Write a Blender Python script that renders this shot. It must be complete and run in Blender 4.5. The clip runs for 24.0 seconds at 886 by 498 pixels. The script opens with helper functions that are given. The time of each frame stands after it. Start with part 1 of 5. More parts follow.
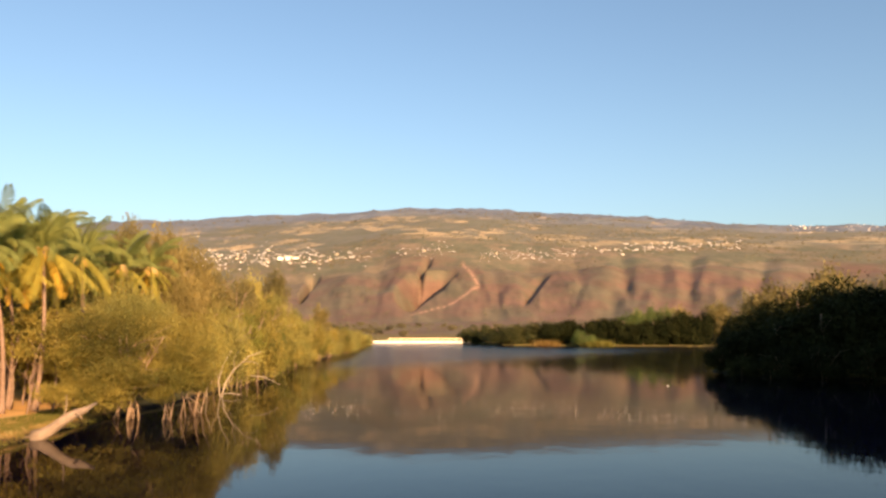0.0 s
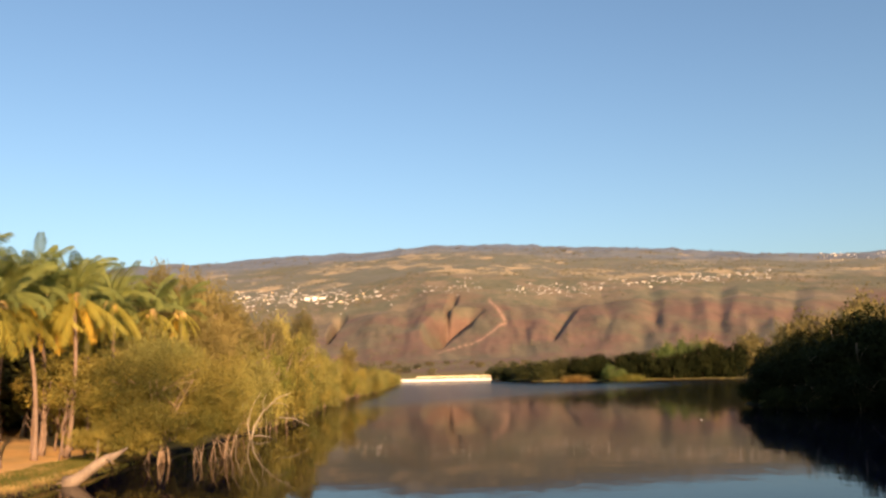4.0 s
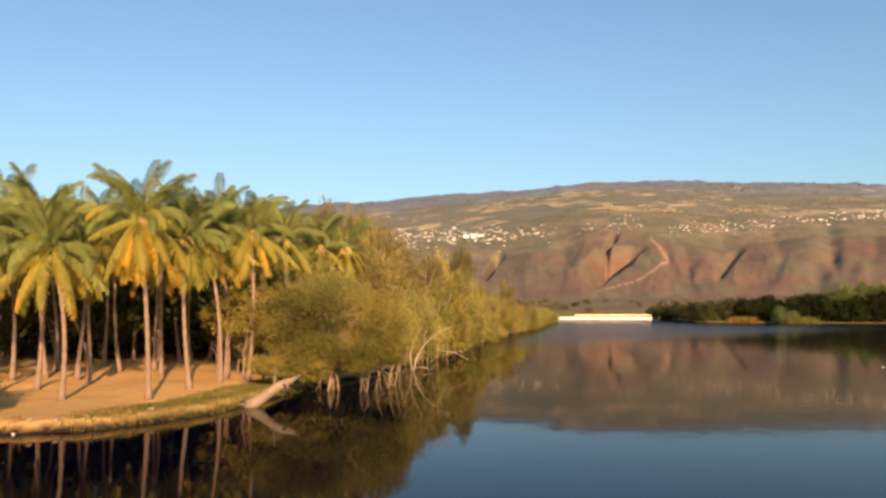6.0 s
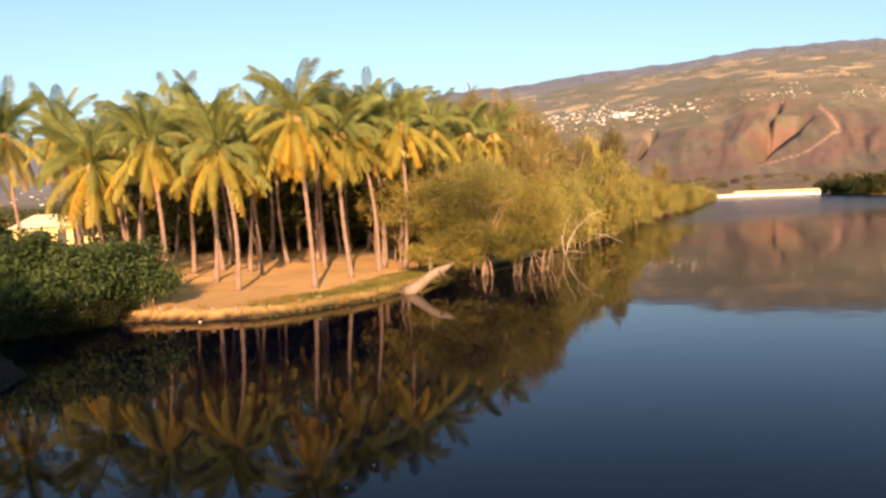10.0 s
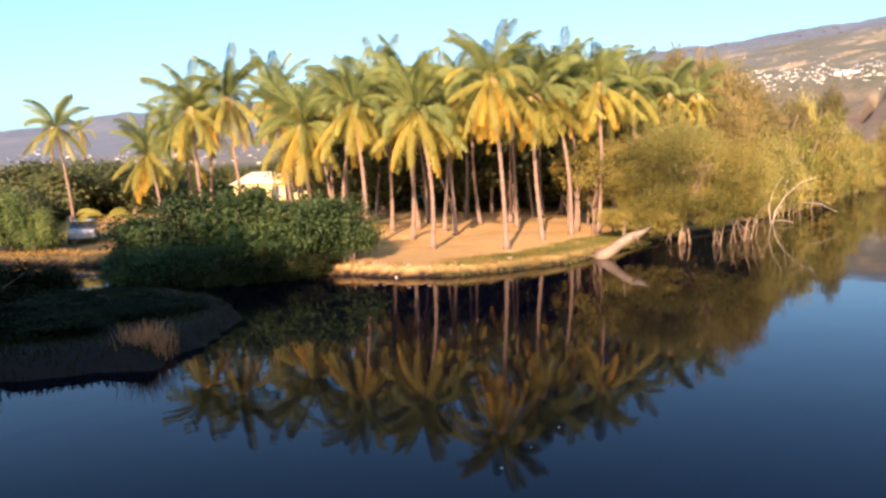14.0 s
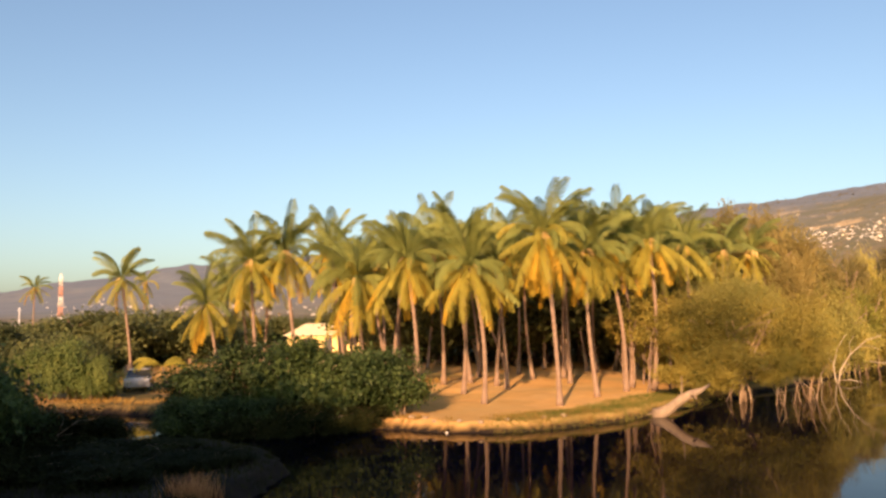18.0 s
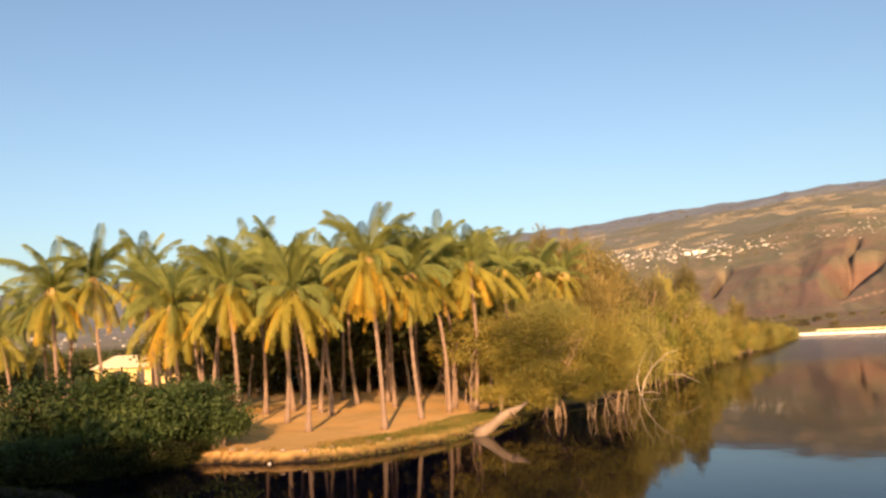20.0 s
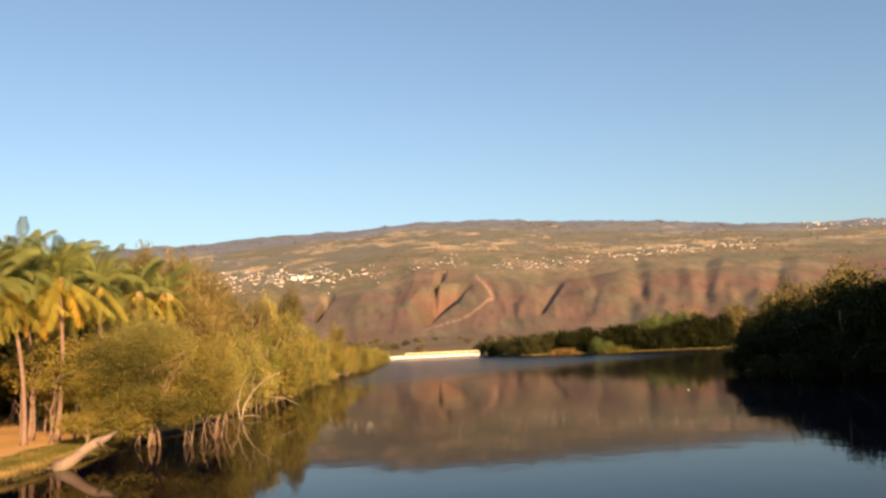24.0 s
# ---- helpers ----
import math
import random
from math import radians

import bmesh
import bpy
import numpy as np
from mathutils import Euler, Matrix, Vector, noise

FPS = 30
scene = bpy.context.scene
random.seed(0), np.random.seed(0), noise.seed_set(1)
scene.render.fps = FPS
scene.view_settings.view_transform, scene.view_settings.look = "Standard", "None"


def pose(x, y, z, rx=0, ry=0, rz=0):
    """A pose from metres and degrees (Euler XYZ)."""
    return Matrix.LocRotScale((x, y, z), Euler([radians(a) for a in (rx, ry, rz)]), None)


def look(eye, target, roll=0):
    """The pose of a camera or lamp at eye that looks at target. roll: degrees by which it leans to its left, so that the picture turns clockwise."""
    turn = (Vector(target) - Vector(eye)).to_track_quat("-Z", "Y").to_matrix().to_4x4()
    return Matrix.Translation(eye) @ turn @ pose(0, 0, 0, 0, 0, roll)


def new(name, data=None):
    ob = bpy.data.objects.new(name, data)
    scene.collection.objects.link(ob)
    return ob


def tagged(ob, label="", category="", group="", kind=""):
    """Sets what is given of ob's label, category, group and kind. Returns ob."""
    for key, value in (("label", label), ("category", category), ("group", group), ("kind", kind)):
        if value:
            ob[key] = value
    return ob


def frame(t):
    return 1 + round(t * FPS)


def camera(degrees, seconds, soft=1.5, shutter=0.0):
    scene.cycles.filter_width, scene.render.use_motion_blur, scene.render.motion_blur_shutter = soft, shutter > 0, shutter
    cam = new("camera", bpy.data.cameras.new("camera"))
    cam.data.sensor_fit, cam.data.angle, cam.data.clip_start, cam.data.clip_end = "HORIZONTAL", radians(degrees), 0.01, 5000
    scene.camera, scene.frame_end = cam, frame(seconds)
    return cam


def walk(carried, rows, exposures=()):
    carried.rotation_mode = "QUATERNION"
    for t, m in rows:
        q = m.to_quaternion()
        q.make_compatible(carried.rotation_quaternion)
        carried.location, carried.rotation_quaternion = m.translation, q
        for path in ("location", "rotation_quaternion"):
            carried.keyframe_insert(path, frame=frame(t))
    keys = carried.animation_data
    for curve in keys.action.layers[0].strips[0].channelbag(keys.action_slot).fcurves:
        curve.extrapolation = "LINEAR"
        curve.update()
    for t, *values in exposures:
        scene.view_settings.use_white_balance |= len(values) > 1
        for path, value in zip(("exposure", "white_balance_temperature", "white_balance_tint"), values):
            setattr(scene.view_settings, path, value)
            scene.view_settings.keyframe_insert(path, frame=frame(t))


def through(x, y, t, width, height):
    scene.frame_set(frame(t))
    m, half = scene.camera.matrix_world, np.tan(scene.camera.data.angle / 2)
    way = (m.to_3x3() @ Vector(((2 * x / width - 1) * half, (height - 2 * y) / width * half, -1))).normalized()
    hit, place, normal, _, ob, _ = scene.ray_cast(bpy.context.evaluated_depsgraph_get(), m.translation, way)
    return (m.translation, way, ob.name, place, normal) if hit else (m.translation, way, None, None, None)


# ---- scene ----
# camera and its walk: it turns where it stands, above the lake
cam = camera(56.59, 24.0, soft=2.7)
PATH = [
    (0.0, 0.0, 0.0, 5.00, 95.550, 0.000, 0.000),
    (0.5, 0.0, 0.0, 5.00, 95.691, 0.311, 0.132),
    (1.0, 0.0, 0.0, 5.00, 95.648, 0.065, 0.178),
    (1.5, 0.0, 0.0, 5.00, 95.899, 0.222, -0.067),
    (3.5, 0.0, 0.0, 5.00, 97.418, 0.909, 0.989),
    (4.0, 0.0, 0.0, 5.00, 98.146, 1.210, 1.940),
    (4.5, 0.0, 0.0, 5.00, 98.014, 0.926, 4.233),
    (5.0, 0.0, 0.0, 5.00, 96.640, 0.808, 7.406),
    (5.5, 0.0, 0.0, 5.00, 95.552, 0.212, 9.973),
    (6.0, 0.0, 0.0, 5.00, 93.917, 0.074, 12.838),
    (6.5, 0.0, 0.0, 5.00, 92.091, 0.375, 14.627),
    (7.0, 0.0, 0.0, 5.00, 90.884, 0.363, 15.587),
    (7.5, 0.0, 0.0, 5.00, 90.080, 1.024, 17.040),
    (8.0, 0.0, 0.0, 5.00, 88.914, 1.787, 17.930),
    (8.5, 0.0, 0.0, 5.00, 87.932, 1.969, 19.459),
    (9.0, 0.0, 0.0, 5.00, 86.899, 2.261, 21.144),
    (9.5, 0.0, 0.0, 5.00, 86.686, 2.345, 22.332),
    (10.0, 0.0, 0.0, 5.00, 86.221, 2.474, 23.219),
    (10.5, 0.0, 0.0, 5.00, 86.371, 2.169, 24.488),
    (12.5, 0.0, 0.0, 5.00, 85.197, 1.809, 29.770),
    (13.0, 0.0, 0.0, 5.00, 84.515, 1.903, 31.946),
    (13.5, 0.0, 0.0, 5.00, 84.186, 1.889, 34.186),
    (14.0, 0.0, 0.0, 5.00, 84.096, 1.735, 36.623),
    (14.5, 0.0, 0.0, 5.00, 84.491, 1.317, 38.965),
    (15.0, 0.0, 0.0, 5.00, 83.991, 0.991, 41.275),
    (15.5, 0.0, 0.0, 5.00, 84.855, 0.973, 43.675),
    (16.0, 0.0, 0.0, 5.00, 87.009, 0.932, 44.365),
    (16.5, 0.0, 0.0, 5.00, 89.529, 0.449, 44.834),
    (17.0, 0.0, 0.0, 5.00, 91.508, 0.596, 43.697),
    (17.5, 0.0, 0.0, 5.00, 93.599, 0.789, 42.352),
    (19.5, 0.0, 0.0, 5.00, 96.747, 2.194, 31.628),
    (20.0, 0.0, 0.0, 5.00, 96.135, 2.736, 28.094),
    (20.5, 0.0, 0.0, 5.00, 96.183, 2.721, 23.440),
    (21.0, 0.0, 0.0, 5.00, 96.319, 2.439, 20.229),
    (21.5, 0.0, 0.0, 5.00, 96.307, 2.168, 16.424),
    (22.0, 0.0, 0.0, 5.00, 96.239, 2.142, 13.357),
    (22.5, 0.0, 0.0, 5.00, 96.338, 2.231, 10.387),
    (23.0, 0.0, 0.0, 5.00, 96.298, 2.146, 8.077),
    (23.5, 0.0, 0.0, 5.00, 96.154, 2.453, 5.950),
    (24.0, 0.0, 0.0, 5.00, 96.487, 2.474, 1.136),
]
EXPOSURES = [(0.0, 1.24, 7050, 16), (1.5, 1.24, 7050, 16), (3.5, 1.10, 6900, 15), (5.0, 1.03, 6450, 13), (6.0, 1.0, 6550, 13), (7.0, 1.14, 6750, 17), (8.0, 1.3, 6850, 20), (10.0, 1.36, 6550, 21), (13.0, 1.54, 5500, 17), (15.0, 1.8, 5500, 18), (16.0, 1.84, 5850, 18), (17.0, 1.32, 7250, 20), (19.5, 1.14, 7200, 18), (21.0, 1.13, 7150, 16), (24.0, 1.10, 7150, 17)]
walk(cam, [(t, pose(*p)) for t, *p in PATH], EXPOSURES)

# world and sun: low evening sun from behind the camera, to the right
SUN_FROM = 153.0      # compass turn of the sun, clockwise from +y
SUN_UP = 17.0
world = bpy.data.worlds.new("world")
scene.world = world
world.use_nodes = True
wn = world.node_tree
sky = wn.nodes.new("ShaderNodeTexSky")
sky.sky_type = "NISHITA"
sky.sun_disc = False
sky.sun_elevation, sky.sun_rotation = radians(SUN_UP), radians(SUN_FROM)
sky.air_density, sky.dust_density, sky.ozone_density = 1.0, 1.9, 1.9
wn.nodes["Background"].inputs[1].default_value = 0.087
tint = wn.nodes.new("ShaderNodeMix")
tint.data_type, tint.blend_type = "RGBA", "MULTIPLY"
tint.inputs[0].default_value = 1.0
tint.inputs[7].default_value = (0.88, 0.985, 1.01, 1.0)
wn.links.new(sky.outputs[0], tint.inputs[6])
wn.links.new(tint.outputs[2], wn.nodes["Background"].inputs[0])
sun = new("sun", bpy.data.lights.new("sun", "SUN"))
sun.data.energy, sun.data.angle, sun.data.color = 5.2, radians(0.6), (1.0, 0.61, 0.32)
a = radians(SUN_FROM)
sun.matrix_world = look((300 * math.sin(a), 300 * math.cos(a), 300 * math.tan(radians(SUN_UP))), (0, 0, 0))


# ---- materials ----
def material(name, rough=0.8, metal=0.0, ior=1.5):
    m = bpy.data.materials.new(name)
    m.use_nodes = True
    b = m.node_tree.nodes["Principled BSDF"]
    b.inputs["Roughness"].default_value = rough
    b.inputs["Metallic"].default_value = metal
    b.inputs["IOR"].default_value = ior
    return m, m.node_tree, b


def node(nt, kind, **sets):
    n = nt.nodes.new(kind)
    for key, value in sets.items():
        if key in n.inputs:
            n.inputs[key].default_value = value
    return n


def noise_tex(nt, scale, detail=4.0, rough=0.55, coord=None, stretch=None):
    n = node(nt, "ShaderNodeTexNoise", Scale=scale, Detail=detail, Roughness=rough)
    c = coord or node(nt, "ShaderNodeNewGeometry").outputs["Position"]
    if stretch:
        mp = node(nt, "ShaderNodeMapping", Scale=stretch)
        nt.links.new(c, mp.inputs[0])
        c = mp.outputs[0]
    nt.links.new(c, n.inputs["Vector"])
    return n.outputs[0]


def ramp(nt, fac, *stops):
    r = nt.nodes.new("ShaderNodeValToRGB")
    e = r.color_ramp.elements
    while len(e) < len(stops):
        e.new(0.5)
    for el, (p, c) in zip(e, stops):
        el.position, el.color = p, (*c, 1.0)
    nt.links.new(fac, r.inputs[0])
    return r.outputs[0]


def mix(nt, fac, a, b, how="MIX"):
    n = nt.nodes.new("ShaderNodeMix")
    n.data_type, n.blend_type = "RGBA", how
    for sock, v in ((n.inputs[0], fac), (n.inputs[6], a), (n.inputs[7], b)):
        if isinstance(v, (int, float)):
            sock.default_value = v
        elif isinstance(v, tuple):
            sock.default_value = (*v, 1.0)
        else:
            nt.links.new(v, sock)
    return n.outputs[2]


def bump(nt, b, height, strength=0.3, distance=0.02):
    n = node(nt, "ShaderNodeBump", Strength=strength, Distance=distance)
    nt.links.new(height, n.inputs["Height"])
    nt.links.new(n.outputs[0], b.inputs["Normal"])


def math_node(nt, op, a, b=0.0, clamp=False):
    n = nt.nodes.new("ShaderNodeMath")
    n.operation, n.use_clamp = op, clamp
    for sock, v in zip(n.inputs, (a, b)):
        if isinstance(v, (int, float)):
            sock.default_value = v
        else:
            nt.links.new(v, sock)
    return n.outputs[0]


def rough_surface(name, c1, c2, scale, rough=0.85, bump_size=0.02, strength=0.4, fine=8.0, stretch=None):
    """Two colours mixed by a coarse and a fine noise, with relief."""
    m, nt, b = material(name, rough)
    g = node(nt, "ShaderNodeTexCoord").outputs["Object"]
    big = noise_tex(nt, scale, 5, 0.6, g, stretch)
    small = noise_tex(nt, scale * fine, 4, 0.6, g, stretch)
    col = ramp(nt, big, (0.3, c1), (0.7, c2))
    col = mix(nt, 0.35, col, ramp(nt, small, (0.3, tuple(v * 0.6 for v in c1)), (0.7, tuple(min(1, v * 1.25) for v in c2))))
    nt.links.new(col, b.inputs["Base Color"])
    bump(nt, b, small, strength, bump_size)
    return m


def leaf_material(name, dark, light, per="island", through=0.4, rough=0.6, gloss=0.2):
    """Foliage: colour varies leaf by leaf, some light comes through."""
    m, nt, b = material(name, rough)
    b.inputs["Specular IOR Level"].default_value = gloss
    if per == "island":
        rnd = node(nt, "ShaderNodeNewGeometry").outputs["Random Per Island"]
    else:
        rnd = node(nt, "ShaderNodeObjectInfo").outputs["Random"]
    big = noise_tex(nt, 0.45, 3)
    col = mix(nt, rnd, dark, light)
    col = mix(nt, 0.55, col, ramp(nt, big, (0.40, dark), (0.60, light)))
    if per == "island":
        own = node(nt, "ShaderNodeObjectInfo").outputs["Random"]
        col = mix(nt, 1.0, col, ramp(nt, own, (0.0, (0.68, 0.70, 0.72)), (0.5, (0.95, 0.95, 0.92)), (1.0, (1.25, 1.18, 1.08))), "MULTIPLY")
    nt.links.new(col, b.inputs["Base Color"])
    tr = nt.nodes.new("ShaderNodeBsdfTranslucent")
    nt.links.new(col, tr.inputs[0])
    ms = nt.nodes.new("ShaderNodeMixShader")
    ms.inputs[0].default_value = through
    nt.links.new(b.outputs[0], ms.inputs[1])
    nt.links.new(tr.outputs[0], ms.inputs[2])
    nt.links.new(ms.outputs[0], nt.nodes["Material Output"].inputs["Surface"])
    return m


M_FROND = leaf_material("frond_green", (0.125, 0.165, 0.052), (0.285, 0.315, 0.09), "object")
M_FROND_OLD = leaf_material("frond_olive", (0.245, 0.235, 0.046), (0.425, 0.372, 0.07), "object")
M_FROND_DRY = leaf_material("frond_yellow", (0.46, 0.28, 0.03), (0.60, 0.41, 0.055), "object")
M_LEAF_OLIVE = leaf_material("leaf_olive", (0.10, 0.105, 0.024), (0.40, 0.328, 0.08))
M_LEAF_GREEN = leaf_material("leaf_olive_green", (0.11, 0.135, 0.03), (0.31, 0.3, 0.07))
M_LEAF_DEEP = leaf_material("leaf_deep_olive", (0.068, 0.078, 0.018), (0.27, 0.228, 0.052))
M_LEAF_YELLOW = leaf_material("leaf_yellow_green", (0.18, 0.185, 0.048), (0.40, 0.36, 0.108))
M_LEAF_BROWN = leaf_material("leaf_brown_green", (0.17, 0.15, 0.056), (0.32, 0.265, 0.10))
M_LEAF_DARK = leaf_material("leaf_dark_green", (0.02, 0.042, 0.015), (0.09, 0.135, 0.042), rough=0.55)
M_LEAF_FAR = leaf_material("leaf_far_green", (0.04, 0.05, 0.016), (0.12, 0.12, 0.04))
M_LEAF_PLAIN = leaf_material("leaf_plain_green", (0.055, 0.076, 0.03), (0.15, 0.17, 0.07))
# leaf green taken almost to black: shade put into the colour
M_LEAF_SHADE = leaf_material("leaf_shaded_green", (0.009, 0.014, 0.005), (0.03, 0.034, 0.012), through=0.1, rough=0.8, gloss=0.04)
M_LEAF_MID = leaf_material("leaf_mid_green", (0.065, 0.108, 0.03), (0.175, 0.22, 0.068))
M_SCRUB = leaf_material("scrub_olive", (0.08, 0.078, 0.042), (0.18, 0.16, 0.088), through=0.1)
M_REED_RED = leaf_material("dry_reed_red", (0.36, 0.15, 0.065), (0.54, 0.28, 0.12))
M_GRASS_DRY = leaf_material("dry_grass", (0.25, 0.155, 0.042), (0.38, 0.26, 0.08))
M_GRASS = leaf_material("green_grass", (0.10, 0.12, 0.02), (0.22, 0.2, 0.05))
M_PALM_BARK = rough_surface("palm_bark", (0.15, 0.105, 0.078), (0.27, 0.19, 0.14), 1.2, 0.9, 0.03, 0.7, 6.0, (1, 1, 6))
M_BARK = rough_surface("bark", (0.16, 0.11, 0.075), (0.3, 0.22, 0.15), 1.5, 0.9, 0.03, 0.6)
M_SNAG = rough_surface("whitened_wood", (0.32, 0.27, 0.2), (0.46, 0.4, 0.31), 2.0, 0.8, 0.02, 0.5)
M_PALE_WOOD = rough_surface("bleached_wood", (0.16, 0.12, 0.088), (0.28, 0.215, 0.155), 2.0, 0.8, 0.02, 0.5)
M_WHITE = rough_surface("white_paint", (0.6, 0.58, 0.54), (0.78, 0.76, 0.72), 0.4, 0.6, 0.005, 0.2)
M_HOUSE = rough_surface("weathered_white_wall", (0.48, 0.46, 0.42), (0.72, 0.69, 0.65), 0.05, 0.8, 0.005, 0.2)
M_CREAM = rough_surface("cream_paint", (0.72, 0.6, 0.36), (0.82, 0.7, 0.45), 0.4, 0.7, 0.005, 0.2)
M_YELLOW_WALL = rough_surface("yellow_render", (0.75, 0.55, 0.22), (0.85, 0.65, 0.3), 0.3, 0.8, 0.005, 0.2)
M_ROOF = rough_surface("grey_roof", (0.3, 0.26, 0.24), (0.42, 0.38, 0.35), 0.8, 0.7)
M_ROOF_RED = rough_surface("red_roof", (0.35, 0.16, 0.1), (0.45, 0.24, 0.16), 0.8, 0.7)
M_MAST_RED = rough_surface("faded_red_paint", (0.5, 0.24, 0.16), (0.6, 0.32, 0.22), 0.6, 0.6)
M_RED = rough_surface("red_paint", (0.5, 0.075, 0.04), (0.6, 0.11, 0.06), 0.6, 0.5)
M_STEEL = rough_surface("galvanised_steel", (0.45, 0.45, 0.46), (0.6, 0.6, 0.6), 2.0, 0.5)
M_DARK = rough_surface("dark_interior", (0.02, 0.02, 0.02), (0.04, 0.04, 0.04), 1.0, 0.6)
M_RUBBER = rough_surface("rubber", (0.015, 0.015, 0.015), (0.03, 0.03, 0.03), 3.0, 0.8)
M_STONE = rough_surface("pale_stone", (0.2, 0.15, 0.1), (0.32, 0.25, 0.18), 2.0, 0.9)

m, nt, b = material("car_paint", 0.25)
nt.links.new(ramp(nt, noise_tex(nt, 3.0), (0.3, (0.34, 0.345, 0.355)), (0.7, (0.42, 0.425, 0.435))), b.inputs["Base Color"])
b.inputs["Coat Weight"].default_value = 0.6
M_CAR = m
m, nt, b = material("car_glass", 0.05)
nt.links.new(ramp(nt, noise_tex(nt, 1.0), (0.3, (0.02, 0.025, 0.03)), (0.7, (0.03, 0.035, 0.04))), b.inputs["Base Color"])
b.inputs["Specular IOR Level"].default_value = 0.9
M_GLASS = m

# lake water: dark, still, with fine ripples that grow where the wind reaches the open water
m, nt, b = material("lake_water", 0.06, 0.0, 1.12)
pos = node(nt, "ShaderNodeNewGeometry").outputs["Position"]
nt.links.new(ramp(nt, noise_tex(nt, 0.05, 3, 0.5, pos), (0.35, (0.0002, 0.0005, 0.0052)), (0.65, (0.0003, 0.0005, 0.0046))), b.inputs["Base Color"])
rip = noise_tex(nt, 1.1, 3, 0.55, pos, (1.0, 0.55, 1.0))
swell = noise_tex(nt, 0.22, 2, 0.5, pos)
wind = ramp(nt, noise_tex(nt, 0.03, 2, 0.5, pos), (0.45, (0.35, 0.35, 0.35)), (0.62, (1.0, 1.0, 1.0)))
sep = nt.nodes.new("ShaderNodeSeparateXYZ")
nt.links.new(pos, sep.inputs[0])
reach = math_node(nt, "ADD", sep.outputs[1], math_node(nt, "MULTIPLY", sep.outputs[0], -1.5))
open_water = math_node(nt, "MULTIPLY", math_node(nt, "SUBTRACT", reach, 100.0), 0.028, True)
calm = math_node(nt, "MULTIPLY", math_node(nt, "SUBTRACT", sep.outputs[1], 25.0), 0.0002, True)
breeze = math_node(nt, "MULTIPLY", math_node(nt, "ADD", sep.outputs[0], 13.0), 0.09, True)
nt.links.new(math_node(nt, "ADD", math_node(nt, "ADD", math_node(nt, "MULTIPLY", open_water, 0.13), math_node(nt, "MULTIPLY", breeze, 0.018)), math_node(nt, "ADD", calm, 0.026)), b.inputs["Roughness"])
amount = math_node(nt, "ADD", wind, math_node(nt, "MULTIPLY", open_water, 6.0))
hgt = math_node(nt, "ADD", math_node(nt, "MULTIPLY", rip, amount), math_node(nt, "MULTIPLY", swell, 1.5))
bump(nt, b, hgt, 0.12, 0.05)
M_WATER = m

# ground: sand near the lake, earth, then dry slopes, fields and haze-blued forest on the mountain
m, nt, b = material("ground", 0.95)
pos = node(nt, "ShaderNodeNewGeometry").outputs["Position"]
fine = noise_tex(nt, 1.6, 6, 0.65, pos)
mid = noise_tex(nt, 0.12, 5, 0.6, pos)
sand = mix(nt, fine, (0.48, 0.285, 0.105), (0.69, 0.425, 0.165))
sand = mix(nt, ramp(nt, mid, (0.45, (0, 0, 0)), (0.62, (1, 1, 1))), sand, (0.54, 0.36, 0.16))
att = node(nt, "ShaderNodeAttribute")
att.attribute_name = "zone"
sepz = nt.nodes.new("ShaderNodeSeparateColor")
nt.links.new(att.outputs["Color"], sepz.inputs[0])
grassy = mix(nt, fine, (0.13, 0.125, 0.03), (0.24, 0.19, 0.06))
near = mix(nt, sepz.outputs[0], sand, grassy)
# wet mud, taken near black so its colour also carries the shade
mud_shade = mix(nt, fine, (0.009, 0.007, 0.006), (0.022, 0.017, 0.013))
near = mix(nt, sepz.outputs[1], near, mud_shade)
# mountain colours
f1 = noise_tex(nt, 0.012, 8, 0.66, pos, (1.0, 0.5, 1.6))
f2 = ramp(nt, noise_tex(nt, 0.045, 8, 0.72, pos, (1.0, 0.35, 1.0)), (0.32, (0, 0, 0)), (0.68, (1, 1, 1)))
streak = noise_tex(nt, 0.006, 8, 0.7, pos, (1.0, 0.25, 0.6))
cliff = mix(nt, f2, (0.132, 0.084, 0.063), (0.195, 0.125, 0.091))
cliff = mix(nt, ramp(nt, f1, (0.42, (0, 0, 0)), (0.58, (1, 1, 1))), cliff, mix(nt, f2, (0.112, 0.102, 0.068), (0.172, 0.146, 0.097)))
vor = node(nt, "ShaderNodeTexVoronoi", Scale=0.0105, Randomness=1.0)
mpv = node(nt, "ShaderNodeMapping", Scale=(1.0, 0.65, 0.3))
nt.links.new(pos, mpv.inputs[0])
nt.links.new(mpv.outputs[0], vor.inputs["Vector"])
sv = nt.nodes.new("ShaderNodeSeparateColor")
nt.links.new(vor.outputs["Color"], sv.inputs[0])
field = ramp(nt, sv.outputs[0], (0.30, (0.135, 0.14, 0.10)), (0.52, (0.175, 0.165, 0.115)), (0.64, (0.50, 0.385, 0.225)), (0.86, (0.33, 0.275, 0.17)))
field = mix(nt, ramp(nt, streak, (0.50, (0, 0, 0)), (0.60, (1, 1, 1))), field, mix(nt, f2, (0.125, 0.13, 0.105), (0.19, 0.18, 0.14)))
field = mix(nt, math_node(nt, "MULTIPLY", f2, 0.3), field, (0.15, 0.145, 0.115))
bench = mix(nt, f2, (0.10, 0.11, 0.072), (0.17, 0.16, 0.108))
bench = mix(nt, ramp(nt, f1, (0.46, (0, 0, 0)), (0.60, (1, 1, 1))), bench, mix(nt, f2, (0.155, 0.13, 0.09), (0.26, 0.205, 0.14)))
